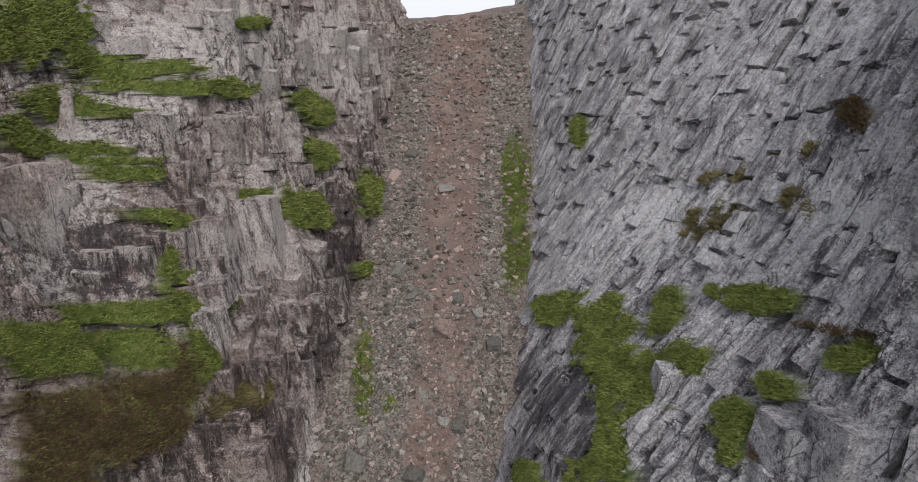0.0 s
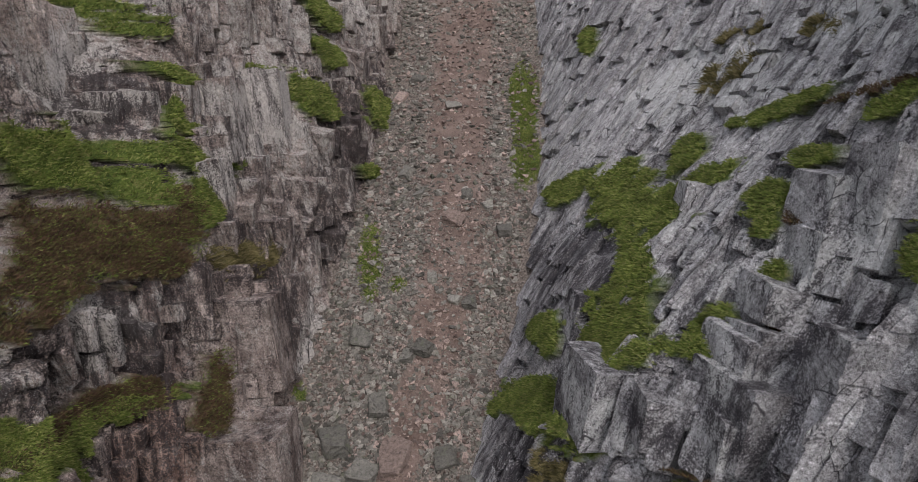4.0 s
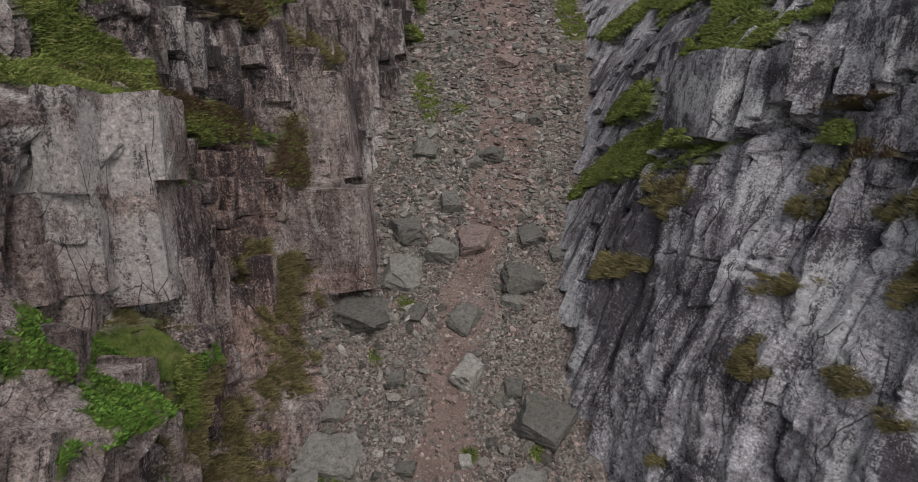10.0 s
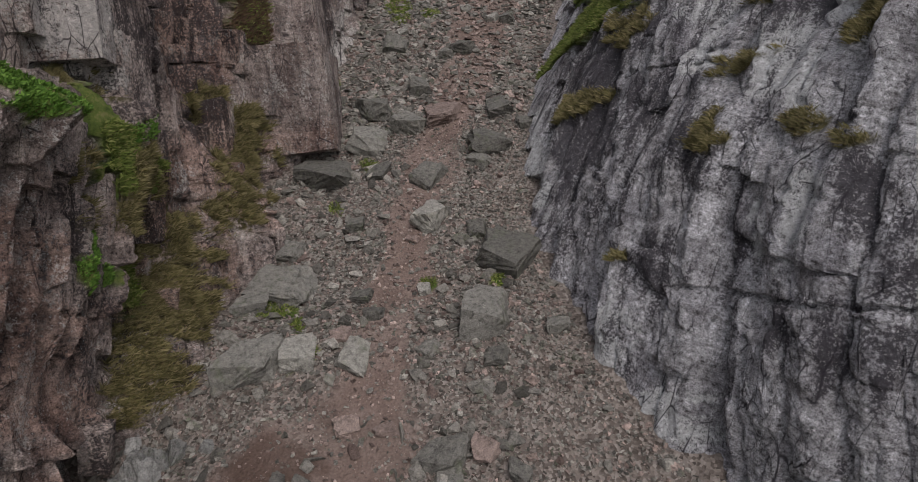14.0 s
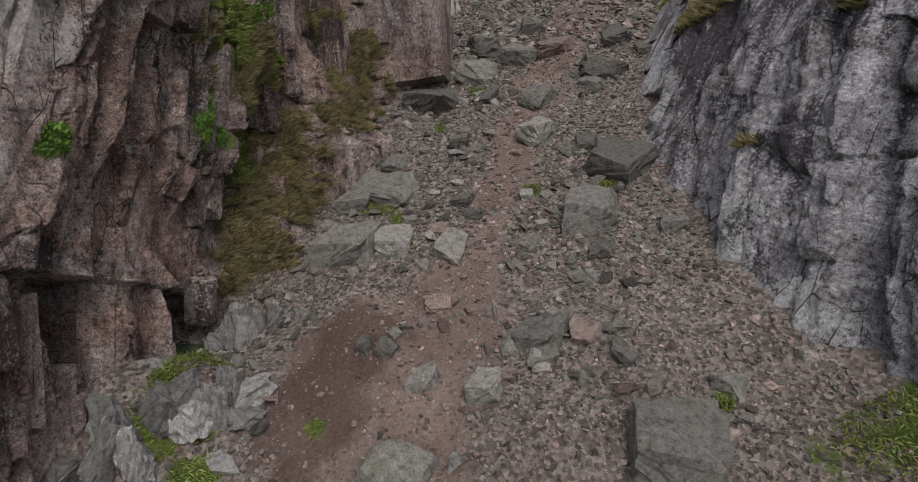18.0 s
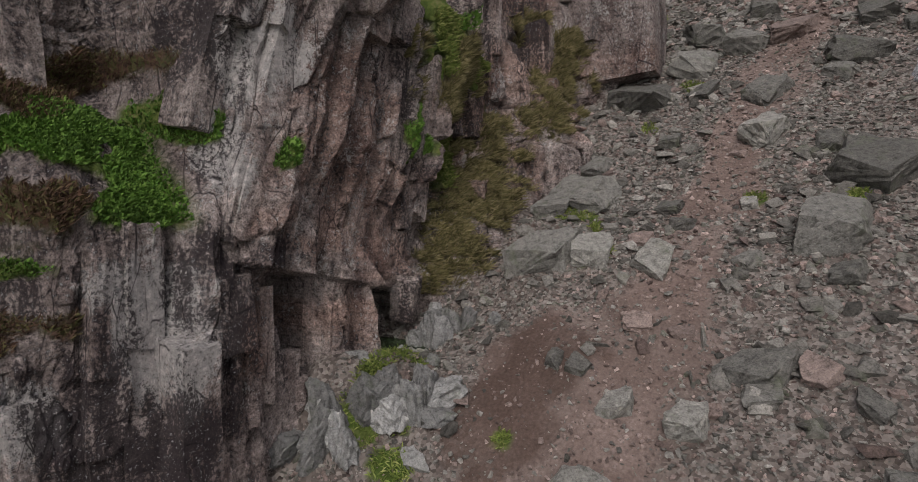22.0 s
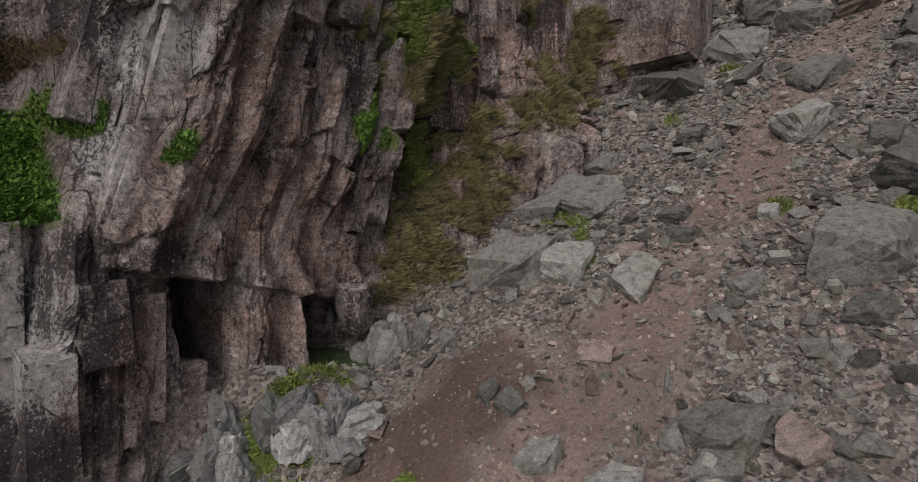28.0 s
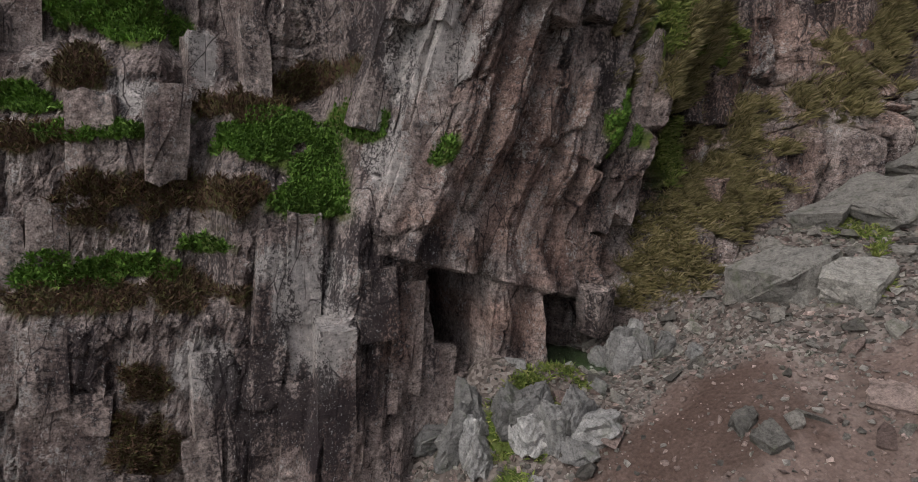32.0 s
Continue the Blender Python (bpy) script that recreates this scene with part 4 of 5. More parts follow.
cliff_west = cliff("cliff_west", west_x, 0.22, 1, WEST_ROCK, WEST_TURF, WEST_MOSS, WEST_HEATH, WEST_DARK, WEST_PALE, 66.0, 301)
tagged(cliff_west, "jointed pinkish-grey rock cliff with upright columns and grassy ledges")
cliff_east = cliff("cliff_east", east_x, 0.25, -1, EAST_ROCK, EAST_TURF, EAST_MOSS, EAST_HEATH, EAST_DARK, EAST_PALE, 78.0, 321)
tagged(cliff_east, "blue-grey slabby rock cliff streaked with dark lichen and grass")

xs = np.concatenate([-spread(13, 400, 0.5, 0.3, 14)[::-1], np.arange(-12.9, 9.0, 0.11), spread(9, 400, 0.5, 0.3, 10)])
ys = np.concatenate([-spread(6, 400, 0.4, 0.3, 7)[::-1], spread(-5.9, 62, 0.09, 0.05, 10), spread(62.5, 400, 0.6, 0.2, 64)])
gx, gy = np.meshgrid(xs, ys)
gz = ground_z(gx, gy)
# the hill behind the cliffs
wide = np.maximum(ramp(-gx, 34, 60), ramp(gx, 34, 60))
gz = gz + wide * (18 + 4 * fbm(gx / 30, gy / 30, 3, 310)) * ramp(gy, -20, 10)


def path_at(x, y):
    mid = np.interp(y, [-2, 4, 5.4, 7, 8.5, 9.7, 11, 13.7, 17.5, 20.7, 25, 36, 60], [-6.0, -5.9, -5.9, -5.9, -5.6, -5.1, -4.75, -4.3, -3.4, -2.1, -0.8, -0.6, 0.5])
    wide = np.interp(y, [0, 5, 7.5, 9, 11, 15, 20, 26, 36, 60], [1.1, 1.5, 1.8, 1.1, 0.85, 0.9, 1.2, 1.8, 2.2, 3.4])
    trail = 1 - ramp(np.abs(x - mid + 0.35 * vnoise(x / 1.3, y / 1.3, 71)) / wide, 0.55, 1.15)
    bare = 1 - ramp(np.hypot((x + 7.2) / 1.1, (y - 6.9) / 1.6) + 0.3 * vnoise(x * 1.3, y * 1.3, 72), 0.75, 1.1)
    return np.clip(np.maximum(trail, bare) * (0.9 + 0.45 * vnoise(x * 0.9, y * 0.9, 73)), 0, 1)


def soil_at(x, y):
    """The bare dark soil below the mouth of the working."""
    return 0.8 * (1 - ramp(np.hypot((x + 7.35 - 0.25 * (y - 6)) / 1.0, (y - 6.2) / 2.1) + 0.35 * fbm(x * 1.5, y * 1.5, 4, 75), 0.7, 1.1))


path = path_at(gx, gy)
ground = sheet("ground", gx, gy, gz, SCREE, False, (("path", path), ("soil", soil_at(gx, gy)), ("turf", np.maximum(np.maximum(ramp(np.abs(gx), 20, 30), ramp(-gy, 8, 20)), patches_on(gx, gy, GROUND_TURF, 340)))))
tagged(ground, "steep scree of grey and pinkish stone fragments", "scree slope", kind="structure")


# ---- stones ----
def hull(points, chamfer=0.0):
    bm = bmesh.new()
    for p in points:
        bm.verts.new(p)
    r = bmesh.ops.convex_hull(bm, input=bm.verts)
    bmesh.ops.delete(bm, geom=list({v for v in r["geom_interior"] + r["geom_unused"] if isinstance(v, bmesh.types.BMVert) and v.is_valid}), context="VERTS")
    if chamfer:
        bmesh.ops.dissolve_limit(bm, angle_limit=radians(7), verts=bm.verts, edges=bm.edges)
        bmesh.ops.bevel(bm, geom=list(bm.edges), offset=chamfer, segments=1, affect="EDGES", clamp_overlap=True)
    bmesh.ops.triangulate(bm, faces=bm.faces)
    return bm


def block_points(rng, jitter=0.12, cut=0.18):
    """The corners of a rough unit block, each cut off at a slant."""
    out = []
    for sx in (-0.5, 0.5):
        for sy in (-0.5, 0.5):
            for sz in (-0.5, 0.5):
                c = np.array([sx, sy, sz]) * (1 + jitter * rng.uniform(-1, 1, 3))
                for k in range(3):
                    p = c.copy()
                    p[k] *= 1 - cut * rng.uniform(0.2, 2.2)
                    out.append(p)
    return out


def shard_points(rng):
    p = rng.uniform(-0.5, 0.5, (13, 3))
    return p / np.linalg.norm(p, axis=1)[:, None] * rng.uniform(0.38, 0.55, (13, 1))


def mesh_of(name, bm, material):
    me = bpy.data.meshes.new(name)
    bm.to_mesh(me)
    bm.free()
    me.materials.append(material)
    me.polygons.foreach_set("use_smooth", np.zeros(len(me.polygons), dtype=bool))
    return me


def craggy(bm, rng, rough=0.06, cuts=2):
    """Breaks the flat sides of a boulder up a little."""
    bmesh.ops.subdivide_edges(bm, edges=list(bm.edges), cuts=cuts, use_grid_fill=True)
    k = rng.uniform(0, 50, 3)
    for v in bm.verts:
        n = noise.fractal(Vector(v.co * 2.6) + Vector(k), 0.8, 2.1, 5)
        step = noise.cell(Vector((v.co.x * 3.1, v.co.y * 3.7, v.co.z * 2.3)) + Vector(k))
        v.co *= 1 + rough * n + 0.6 * rough * noise.noise(Vector(v.co * 9) + Vector(k)) + 0.5 * rough * step
    bmesh.ops.triangulate(bm, faces=bm.faces)
    return bm


rng = np.random.default_rng(11)
ROUGH = [mesh_of("boulder", craggy(hull(block_points(rng, 0.34, 0.34)), rng, 0.10, 3), BOULDER_STONE) for _ in range(12)]
ROUGH_RED = [mesh_of("boulder", craggy(hull(block_points(rng, 0.34, 0.34)), rng, 0.10, 3), RED_STONE) for _ in range(4)]


JAGGED = [mesh_of("boulder", craggy(hull(shard_points(rng) * np.array([1.15, 0.85, 1.1])), rng, 0.15, 3), PALE_STONE) for _ in range(6)]


def settle(x, y, dx=0.3):
    """Height and lean of the scree at a place."""
    z = ground_z(np.array([x, x + dx, x]), np.array([y, y, y + dx]))
    return float(z[0]), (z[1] - z[0]) / dx, (z[2] - z[0]) / dx


def boulder(x, y, wide, tall, rng, meshes, label, flat=0.75):
    z, sx, sy = settle(x, y)
    ob = new("boulder", meshes[rng.integers(len(meshes))])
    up = Vector((-sx * 0.7, -sy * 0.7, 1)).normalized()
    spin = up.to_track_quat("Z", "Y").to_matrix().to_4x4() @ pose(0, 0, 0, rng.uniform(-14, 14), rng.uniform(-14, 14), rng.choice([0, 90, 180, 270]) + rng.uniform(-25, 25))
    high = min(tall, 1.15 * wide) * flat
    ob.matrix_world = Matrix.Translation((x, y, z + 0.10 * high)) @ spin @ Matrix.Diagonal((wide, min(1.3 * wide, max(wide * 0.8, tall)), high, 1))
    return tagged(ob, label, "boulder", "boulders on the scree")


# x, y, width, height of the boulders on the upper and the middle scree, and round the mouth of the working
BOULDERS_HIGH = [
    (-2.26, 22.44, 1.07, 0.8), (-4.15, 20.54, 1.29, 1.03), (-4.93, 23.81, 0.56, 0.5), (-0.78, 28.7, 1.28, 0.7), (-0.08, 24.03, 0.69, 0.69),
    (1.1, 29.32, 0.72, 0.59), (1.89, 27.51, 0.77, 0.87), (-5.12, 23.03, 1.15, 0.82), (-0.77, 24.28, 0.73, 0.62), (-1.9, 25.49, 0.7, 0.46),
    (-2.82, 30.99, 0.82, 0.48), (-0.14, 30.55, 0.88, 0.47), (-4.68, 41.31, 1.17, 0.54), (-3.47, 43.08, 1.12, 0.56), (-0.87, 39.1, 1.11, 0.51),
    (-3.71, 33.01, 0.87, 1.09), (-2.95, 22.15, 0.8, 0.53),
]
BOULDERS_MID = [
    (-5.84, 19.47, 1.52, 1.14), (-4.48, 18.21, 1.03, 1.5), (-6.12, 17.62, 1.83, 1.22), (-1.16, 18.3, 0.91, 0.91), (-7.52, 16.14, 1.97, 1.14),
    (-1.55, 16.75, 1.69, 0.95), (-2.1, 16.1, 0.86, 0.71), (-3.78, 13.97, 0.92, 1.19), (-2.38, 13.49, 0.63, 0.72), (-1.63, 12.28, 1.33, 1.6),
    (-7.97, 12.08, 1.75, 1.05), (-8.62, 11.29, 0.68, 0.94), (-2.37, 10.34, 1.3, 1.45), (-2.27, 9.34, 0.63, 0.53), (-9.01, 13.97, 0.68, 1.25),
    (-8.09, 13.47, 1.02, 0.75), (-3.79, 15.62, 1.29, 0.89), (-0.2, 17.54, 0.66, 0.49), (-6.1, 13.99, 0.56, 0.56), (-5.5, 16.03, 0.81, 0.57),
]
BOULDERS_LOW = [
    (-0.62, 10.05, 0.56, 0.62), (-5.74, 9.71, 0.77, 0.92), (-7.02, 9.66, 0.93, 0.93), (-8.1, 9.47, 1.42, 1.1), (-5.35, 11.15, 0.57, 0.46),
    (-5.71, 11.71, 0.59, 0.47), (-4.0, 11.74, 0.43, 0.4), (-3.86, 9.84, 0.55, 0.46), (-6.11, 10.36, 0.48, 0.48), (-1.39, 5.2, 1.45, 1.5),
    (-0.35, 6.35, 0.51, 0.55), (-5.68, 4.64, 1.17, 0.88), (-3.58, 7.42, 1.04, 0.6), (-3.51, 6.95, 0.67, 0.4), (-2.68, 7.37, 0.53, 0.63),
    (-5.61, 6.26, 0.57, 0.49), (-4.52, 6.19, 0.64, 0.64), (-2.03, 6.87, 0.56, 0.4), (-6.91, 6.9, 0.4, 0.33), (-6.42, 6.79, 0.39, 0.39),
]
BOULDERS_MOUTH = [
    (-9.3, 6.35, 0.45, 0.5), (-10.3, 8.2, 0.5, 0.5), (-8.6, 7.9, 0.45, 0.45), (-8.6, 4.6, 0.7, 0.5), (-9.5, 4.9, 0.4, 0.4),
    (-9.9, 6.2, 0.25, 0.22), (-10.1, 6.9, 0.28, 0.25), (-9.7, 6.8, 0.22, 0.2), (-10.3, 5.3, 0.5, 0.35), (-8.5, 5.9, 0.5, 0.4), (-4.84, 4.97, 0.39, 0.29), (-2.83, 4.64, 0.37, 0.28),
]
for group, label in ((BOULDERS_HIGH, "angular grey boulder half sunk in the upper scree"), (BOULDERS_MID, "blocky grey boulder with lichen lying on scree"),
                     (BOULDERS_LOW, "angular grey rock lying on pinkish scree"), (BOULDERS_MOUTH, "pale grey boulder heaped by the mine opening")):
    for x, y, wide, tall in group:
        swell = 1.2 if group is BOULDERS_MOUTH else 1.0
        boulder(x, y, 0.86 * wide * swell, 0.86 * tall * swell, rng, JAGGED if group is BOULDERS_MOUTH else ROUGH if rng.random() < 0.96 else ROUGH_RED, label)
for x, y, wide in ((-5.69, 8.08, 0.5), (-4.84, 7.97, 0.4), (-4.35, 13.35, 0.35), (-3.2, 18.6, 1.5)):
    boulder(x, y, wide, wide * 0.8, rng, ROUGH_RED, "pale pinkish stone on bare red soil", 0.5)

SHARDS = [mesh_of("shard", craggy(hull(block_points(rng, 0.35, 0.42)), rng, 0.17, 4), CRAG_STONE) for _ in range(10)]


def outcrop(x, y, wide, tall, count, label):
    """A crag split into upright leaves of rock."""
    thing = new("rock_outcrop")
    z, sx, sy = settle(x, y)
    thing.location = (x, y, z)
    for k in range(count):
        dx, dy = (k / (count - 1) - 0.5) * wide, rng.uniform(-0.3, 0.3) * wide
        high = tall * rng.uniform(0.45, 1.05) * (1 - 0.8 * abs(dx) / wide)
        leaf = new("shard", SHARDS[rng.integers(len(SHARDS))])
        leaf.parent = thing
        leaf.matrix_local = Matrix.Translation((dx + 0.3 * dy, 0.6 * dx + dy, sx * dx + sy * (0.6 * dx + dy) + 0.18 * high)) @ pose(0, 0, 0, rng.uniform(-22, 10), rng.uniform(-22, 22), 25 + rng.uniform(-45, 45)) @ Matrix.Diagonal((wide * rng.uniform(0.25, 0.55), 0.55 * wide * rng.uniform(0.5, 1.2), 1.15 * high, 1))
    return tagged(thing, label, "rock outcrop")


outcrop(-10.05, 4.35, 1.0, 1.05, 7, "blocky pale rock outcrop below the mine opening")
outcrop(-9.2, 5.35, 1.2, 1.0, 11, "pale lichened rock outcrop split into upright leaves")
outcrop(-9.8, 7.55, 0.85, 0.95, 7, "craggy pale rock outcrop at the cliff foot")

# single stones near the foot of the gully
STONES = [mesh_of("stone", hull(shard_points(rng) * np.array([1.25, 1.0, 0.55])), GREY_STONE if k % 3 else RED_STONE) for k in range(16)]


def scatter(count, y0, y1, seed, keep):
    """Places on the scree between the cliffs."""
    r = np.random.default_rng(seed)
    y = r.uniform(y0, y1, count)
    foot = np.interp(y, SLOPE_Y, SLOPE_Z)
    lo, hi = west_x(y, foot + 0.4, False) + 0.1, east_x(y, foot + 0.3, False) - 0.1
    x = lo + (hi - lo) * r.random(count)
    ok = r.random(count) < keep(x, y)
    return x[ok], y[ok], r


def off_path(x, y):
    return (1 - 0.86 * path_at(x, y)) * (1 - 0.85 * patches_on(x, y, GROUND_TURF, 340)) * (1 - 0.75 * soil_at(x, y))


x, y, r = scatter(520, 3.0, 17.0, 5, off_path)
for px, py in list(zip(x, y))[:290]:
    size = float(0.16 + 0.28 * r.random() ** 2.5)
    z, sx, sy = settle(px, py)
    ob = new("stone", STONES[r.integers(len(STONES))])
    tilt = Vector((-sx, -sy, 1)).normalized().to_track_quat("Z", "Y").to_matrix().to_4x4()
    ob.matrix_world = Matrix.Translation((px, py, z + 0.12 * size)) @ tilt @ pose(0, 0, 0, r.uniform(-25, 25), r.uniform(-25, 25), r.uniform(0, 360)) @ Matrix.Diagonal((size * r.uniform(0.8, 1.5), size, size * r.uniform(0.7, 1.3), 1))
    tagged(ob, "angular stone shard lying loose on the scree", "stone", "loose stones on the scree")


def rubble(name, x, y, sizes, r, material, label):
    """Many small stones joined into one heap."""
    shapes = []
    for _ in range(10):
        bm = hull(shard_points(r)[:9] * np.array([1.3, 1.0, 0.6]))
        bm.verts.ensure_lookup_table()
        shapes.append((np.array([v.co for v in bm.verts]), np.array([[v.index for v in f.verts] for f in bm.faces])))
        bm.free()
    z = ground_z(x, y)
    sy = (ground_z(x, y + 0.2) - z) / 0.2
    pick, turn, lean = r.integers(10, size=len(x)), r.uniform(0, 6.283, len(x)), r.uniform(-0.6, 0.6, len(x)) + np.arctan(sy)
    spots, faces, base = [], [], 0
    for k, (v, f) in enumerate(shapes):
        at = np.where(pick == k)[0]
        c, s, cl, sl = np.cos(turn[at])[:, None], np.sin(turn[at])[:, None], np.cos(lean[at])[:, None], np.sin(lean[at])[:, None]
        px, py, pz = c * v[:, 0] - s * v[:, 1], s * v[:, 0] + c * v[:, 1], v[:, 2] + 0 * c
        py, pz = cl * py - sl * pz, sl * py + cl * pz
        q = np.stack([px, py, pz], -1) * sizes[at][:, None, None] + np.stack([x[at], y[at], z[at] + 0.12 * sizes[at]], -1)[:, None]
        spots.append(q.reshape(-1, 3))
        faces.append((f[None] + (np.arange(len(at)) * len(v))[:, None, None] + base).reshape(-1, 3))
        base += len(at) * len(v)
    return tagged(triangles(name, np.concatenate(spots), np.concatenate(faces), material), label, "rubble", kind="stuff")


def triangles(name, spots, faces, material):
    me = bpy.data.meshes.new(name)
    me.vertices.add(len(spots))
    me.vertices.foreach_set("co", spots.astype(np.float32).ravel())
    me.loops.add(3 * len(faces))
    me.loops.foreach_set("vertex_index", faces.astype(np.int32).ravel())
    me.polygons.add(len(faces))
    me.polygons.foreach_set("loop_start", np.arange(0, 3 * len(faces), 3, dtype=np.int32))
    me.update(calc_edges=True)
    me.polygons.foreach_set("use_smooth", np.zeros(len(faces), dtype=bool))
    me.materials.append(material)
    return new(name, me)


for k, (y0, y1, count, lo, hi, name) in enumerate(((1.0, 9.0, 16000, 0.03, 0.15, "low"), (9.0, 18.0, 14000, 0.04, 0.20, "mid"), (18.0, 30.0, 9000, 0.08, 0.38, "high"), (30.0, 60.0, 7000, 0.12, 0.55, "top"))):
    for part_, (material, keep) in enumerate(((GREY_STONE, off_path), (RED_STONE, lambda x, y: (0.30 + 0.2 * path_at(x, y)) * (1 - 0.7 * soil_at(x, y))))):
        x, y, r = scatter(count, y0, y1, 40 + 2 * k + part_, keep)
        rubble("rubble", x, y, lo + (hi - lo) * r.random(len(x)) ** 3.2, r, material, "loose grey stone chips covering the scree" if part_ == 0 else "loose pinkish stone chips and gravel on the scree")

x, y, r = scatter(2200, 6.5, 27.0, 61, lambda x, y: (1 - path_at(x, y)) * np.where(x < -2.6 + 0.05 * y, 0.75, 0.22))
rubble("cobbles", x, y, 0.12 + 0.38 * r.random(len(x)) ** 3.2, r, GREY_STONE, "grey cobbles and rock slabs strewn over the scree")

# ---- blocks of the cliffs ----
def template(rng, jitter, corner, rough, cuts):
    """The corners and triangles of one rough block."""
    bm = craggy(hull(block_points(rng, jitter, corner)), rng, rough, cuts)
    bm.verts.ensure_lookup_table()
    spots, faces = np.array([v.co for v in bm.verts]), np.array([[v.index for v in f.verts] for f in bm.faces])
    bm.free()
    return spots, faces


SHAPES = [template(rng, 0.10, 0.12, 0.060, 2) for _ in range(18)]
GREAT = [template(rng, 0.06, 0.09, 0.045, 5) for _ in range(8)]


def lay(name, parent, places, materials, sign, dark, pale, seed, single, shapes=SHAPES):
    """Lays blocks on a cliff: the lowest ones each on its own, the rest joined."""
    r = np.random.default_rng(seed)
    places = sorted(places, key=lambda p: p[1][3])
    for lo, hi in [(k, k + 1) for k in range(min(single, len(places)))] + [(single, len(places))]:
        spots, faces, base = [], [], 0
        for m in places[lo:hi]:
            v, f = shapes[r.integers(len(shapes))]
            spots.append(v @ m[:3, :3].T + m[:3, 3])
            faces.append(f + base)
            base += len(v)
        if not spots:
            continue
        spots, faces = np.concatenate(spots), np.concatenate(faces)
        slab = sign < 0 and hi - lo == 1 and bool(on_slab(np.array([places[lo][1][3]]), np.array([places[lo][2][3]]))[0])
        ob = triangles(name, spots, faces, materials[-1] if slab or (sign > 0 and hi - lo > 1) else materials[0])
        for key, values in rock_cover(sign, spots[:, 1], spots[:, 2], dark, pale, 301 if sign > 0 else 321):
            ob.data.attributes.new(key, "FLOAT", "POINT").data.foreach_set("value", values.astype(np.float32))
        ob.parent = parent
        if hi - lo > 1:
            tagged(ob, kind="stuff")


def upright(at, turn, size):
    return np.array(Matrix.Translation(at) @ pose(0, 0, 0, *turn) @ Matrix.Diagonal((*size, 1)))


def west_blocks(seed):
    """Upright columns that stand side by side, broken across into blocks."""
    r = np.random.default_rng(seed)
    places, y = [], 9.0
    while y < 56:
        far = 1 + 0.016 * max(0.0, y - 18)
        wide = far * (r.uniform(0.30, 0.75) if y < 22 else r.uniform(0.45, 1.05))
        foot = float(np.interp(y, SLOPE_Y, SLOPE_Z))
        top = foot + float(np.interp(y, [9, 15, 20, 26], [11, 12, 16, 20]))
        z, stand = foot - 0.2 + float(r.uniform(0, 0.6)), float(r.uniform(-0.30, 0.28)) * min(far, 1.4)
        places_z = []
        while z < top:
            tall = far * float(r.uniform(0.5, 1.0) if r.random() < 0.3 else r.uniform(0.9, 2.6))
            places_z.append((z, tall))
            z += tall
        lean = 0.22 if y > 12 else 0.3
        zs = np.array([p[0] + 0.5 * p[1] for p in places_z])
        ys = y + lean * (zs - foot) * 0.8
        edge = [patches_on(ys, zs + k * np.array([p[1] for p in places_z]), WEST_TURF + WEST_HEATH + [p for p in WEST_MOSS if p[0] < 16], 1).clip(0, 1) for k in (-0.3, 0.1, 0.5)]
        plants = patches_on(ys, zs + 0.2, WEST_TURF + WEST_HEATH, 1)
        xs = west_x(ys, zs, False)
        for k, (z0, tall) in enumerate(places_z):
            if (max(e[k] for e in edge) > 0.3 and (r.random() < 0.6 or not 8 < ys[k] < 15 or plants[k] > 0.3)) or r.random() < 0.10:
                continue
            step = 0.6 * far
            front = 0.4 * xs[k] + 0.6 * (np.floor(xs[k] / step) + 0.5) * step + stand + float(r.uniform(-0.22, 0.22)) * far
            deep = 1.5 * far
            places.append(upright((front - 0.5 * deep, ys[k], zs[k]), (-10 + r.uniform(-2, 2), -4 + r.uniform(-3, 3), r.uniform(-9, 9) + r.choice([0, 180])), (deep, (0.88 if y > 14 else 1.0) * wide, 0.95 * tall)))
        y += wide
    return places


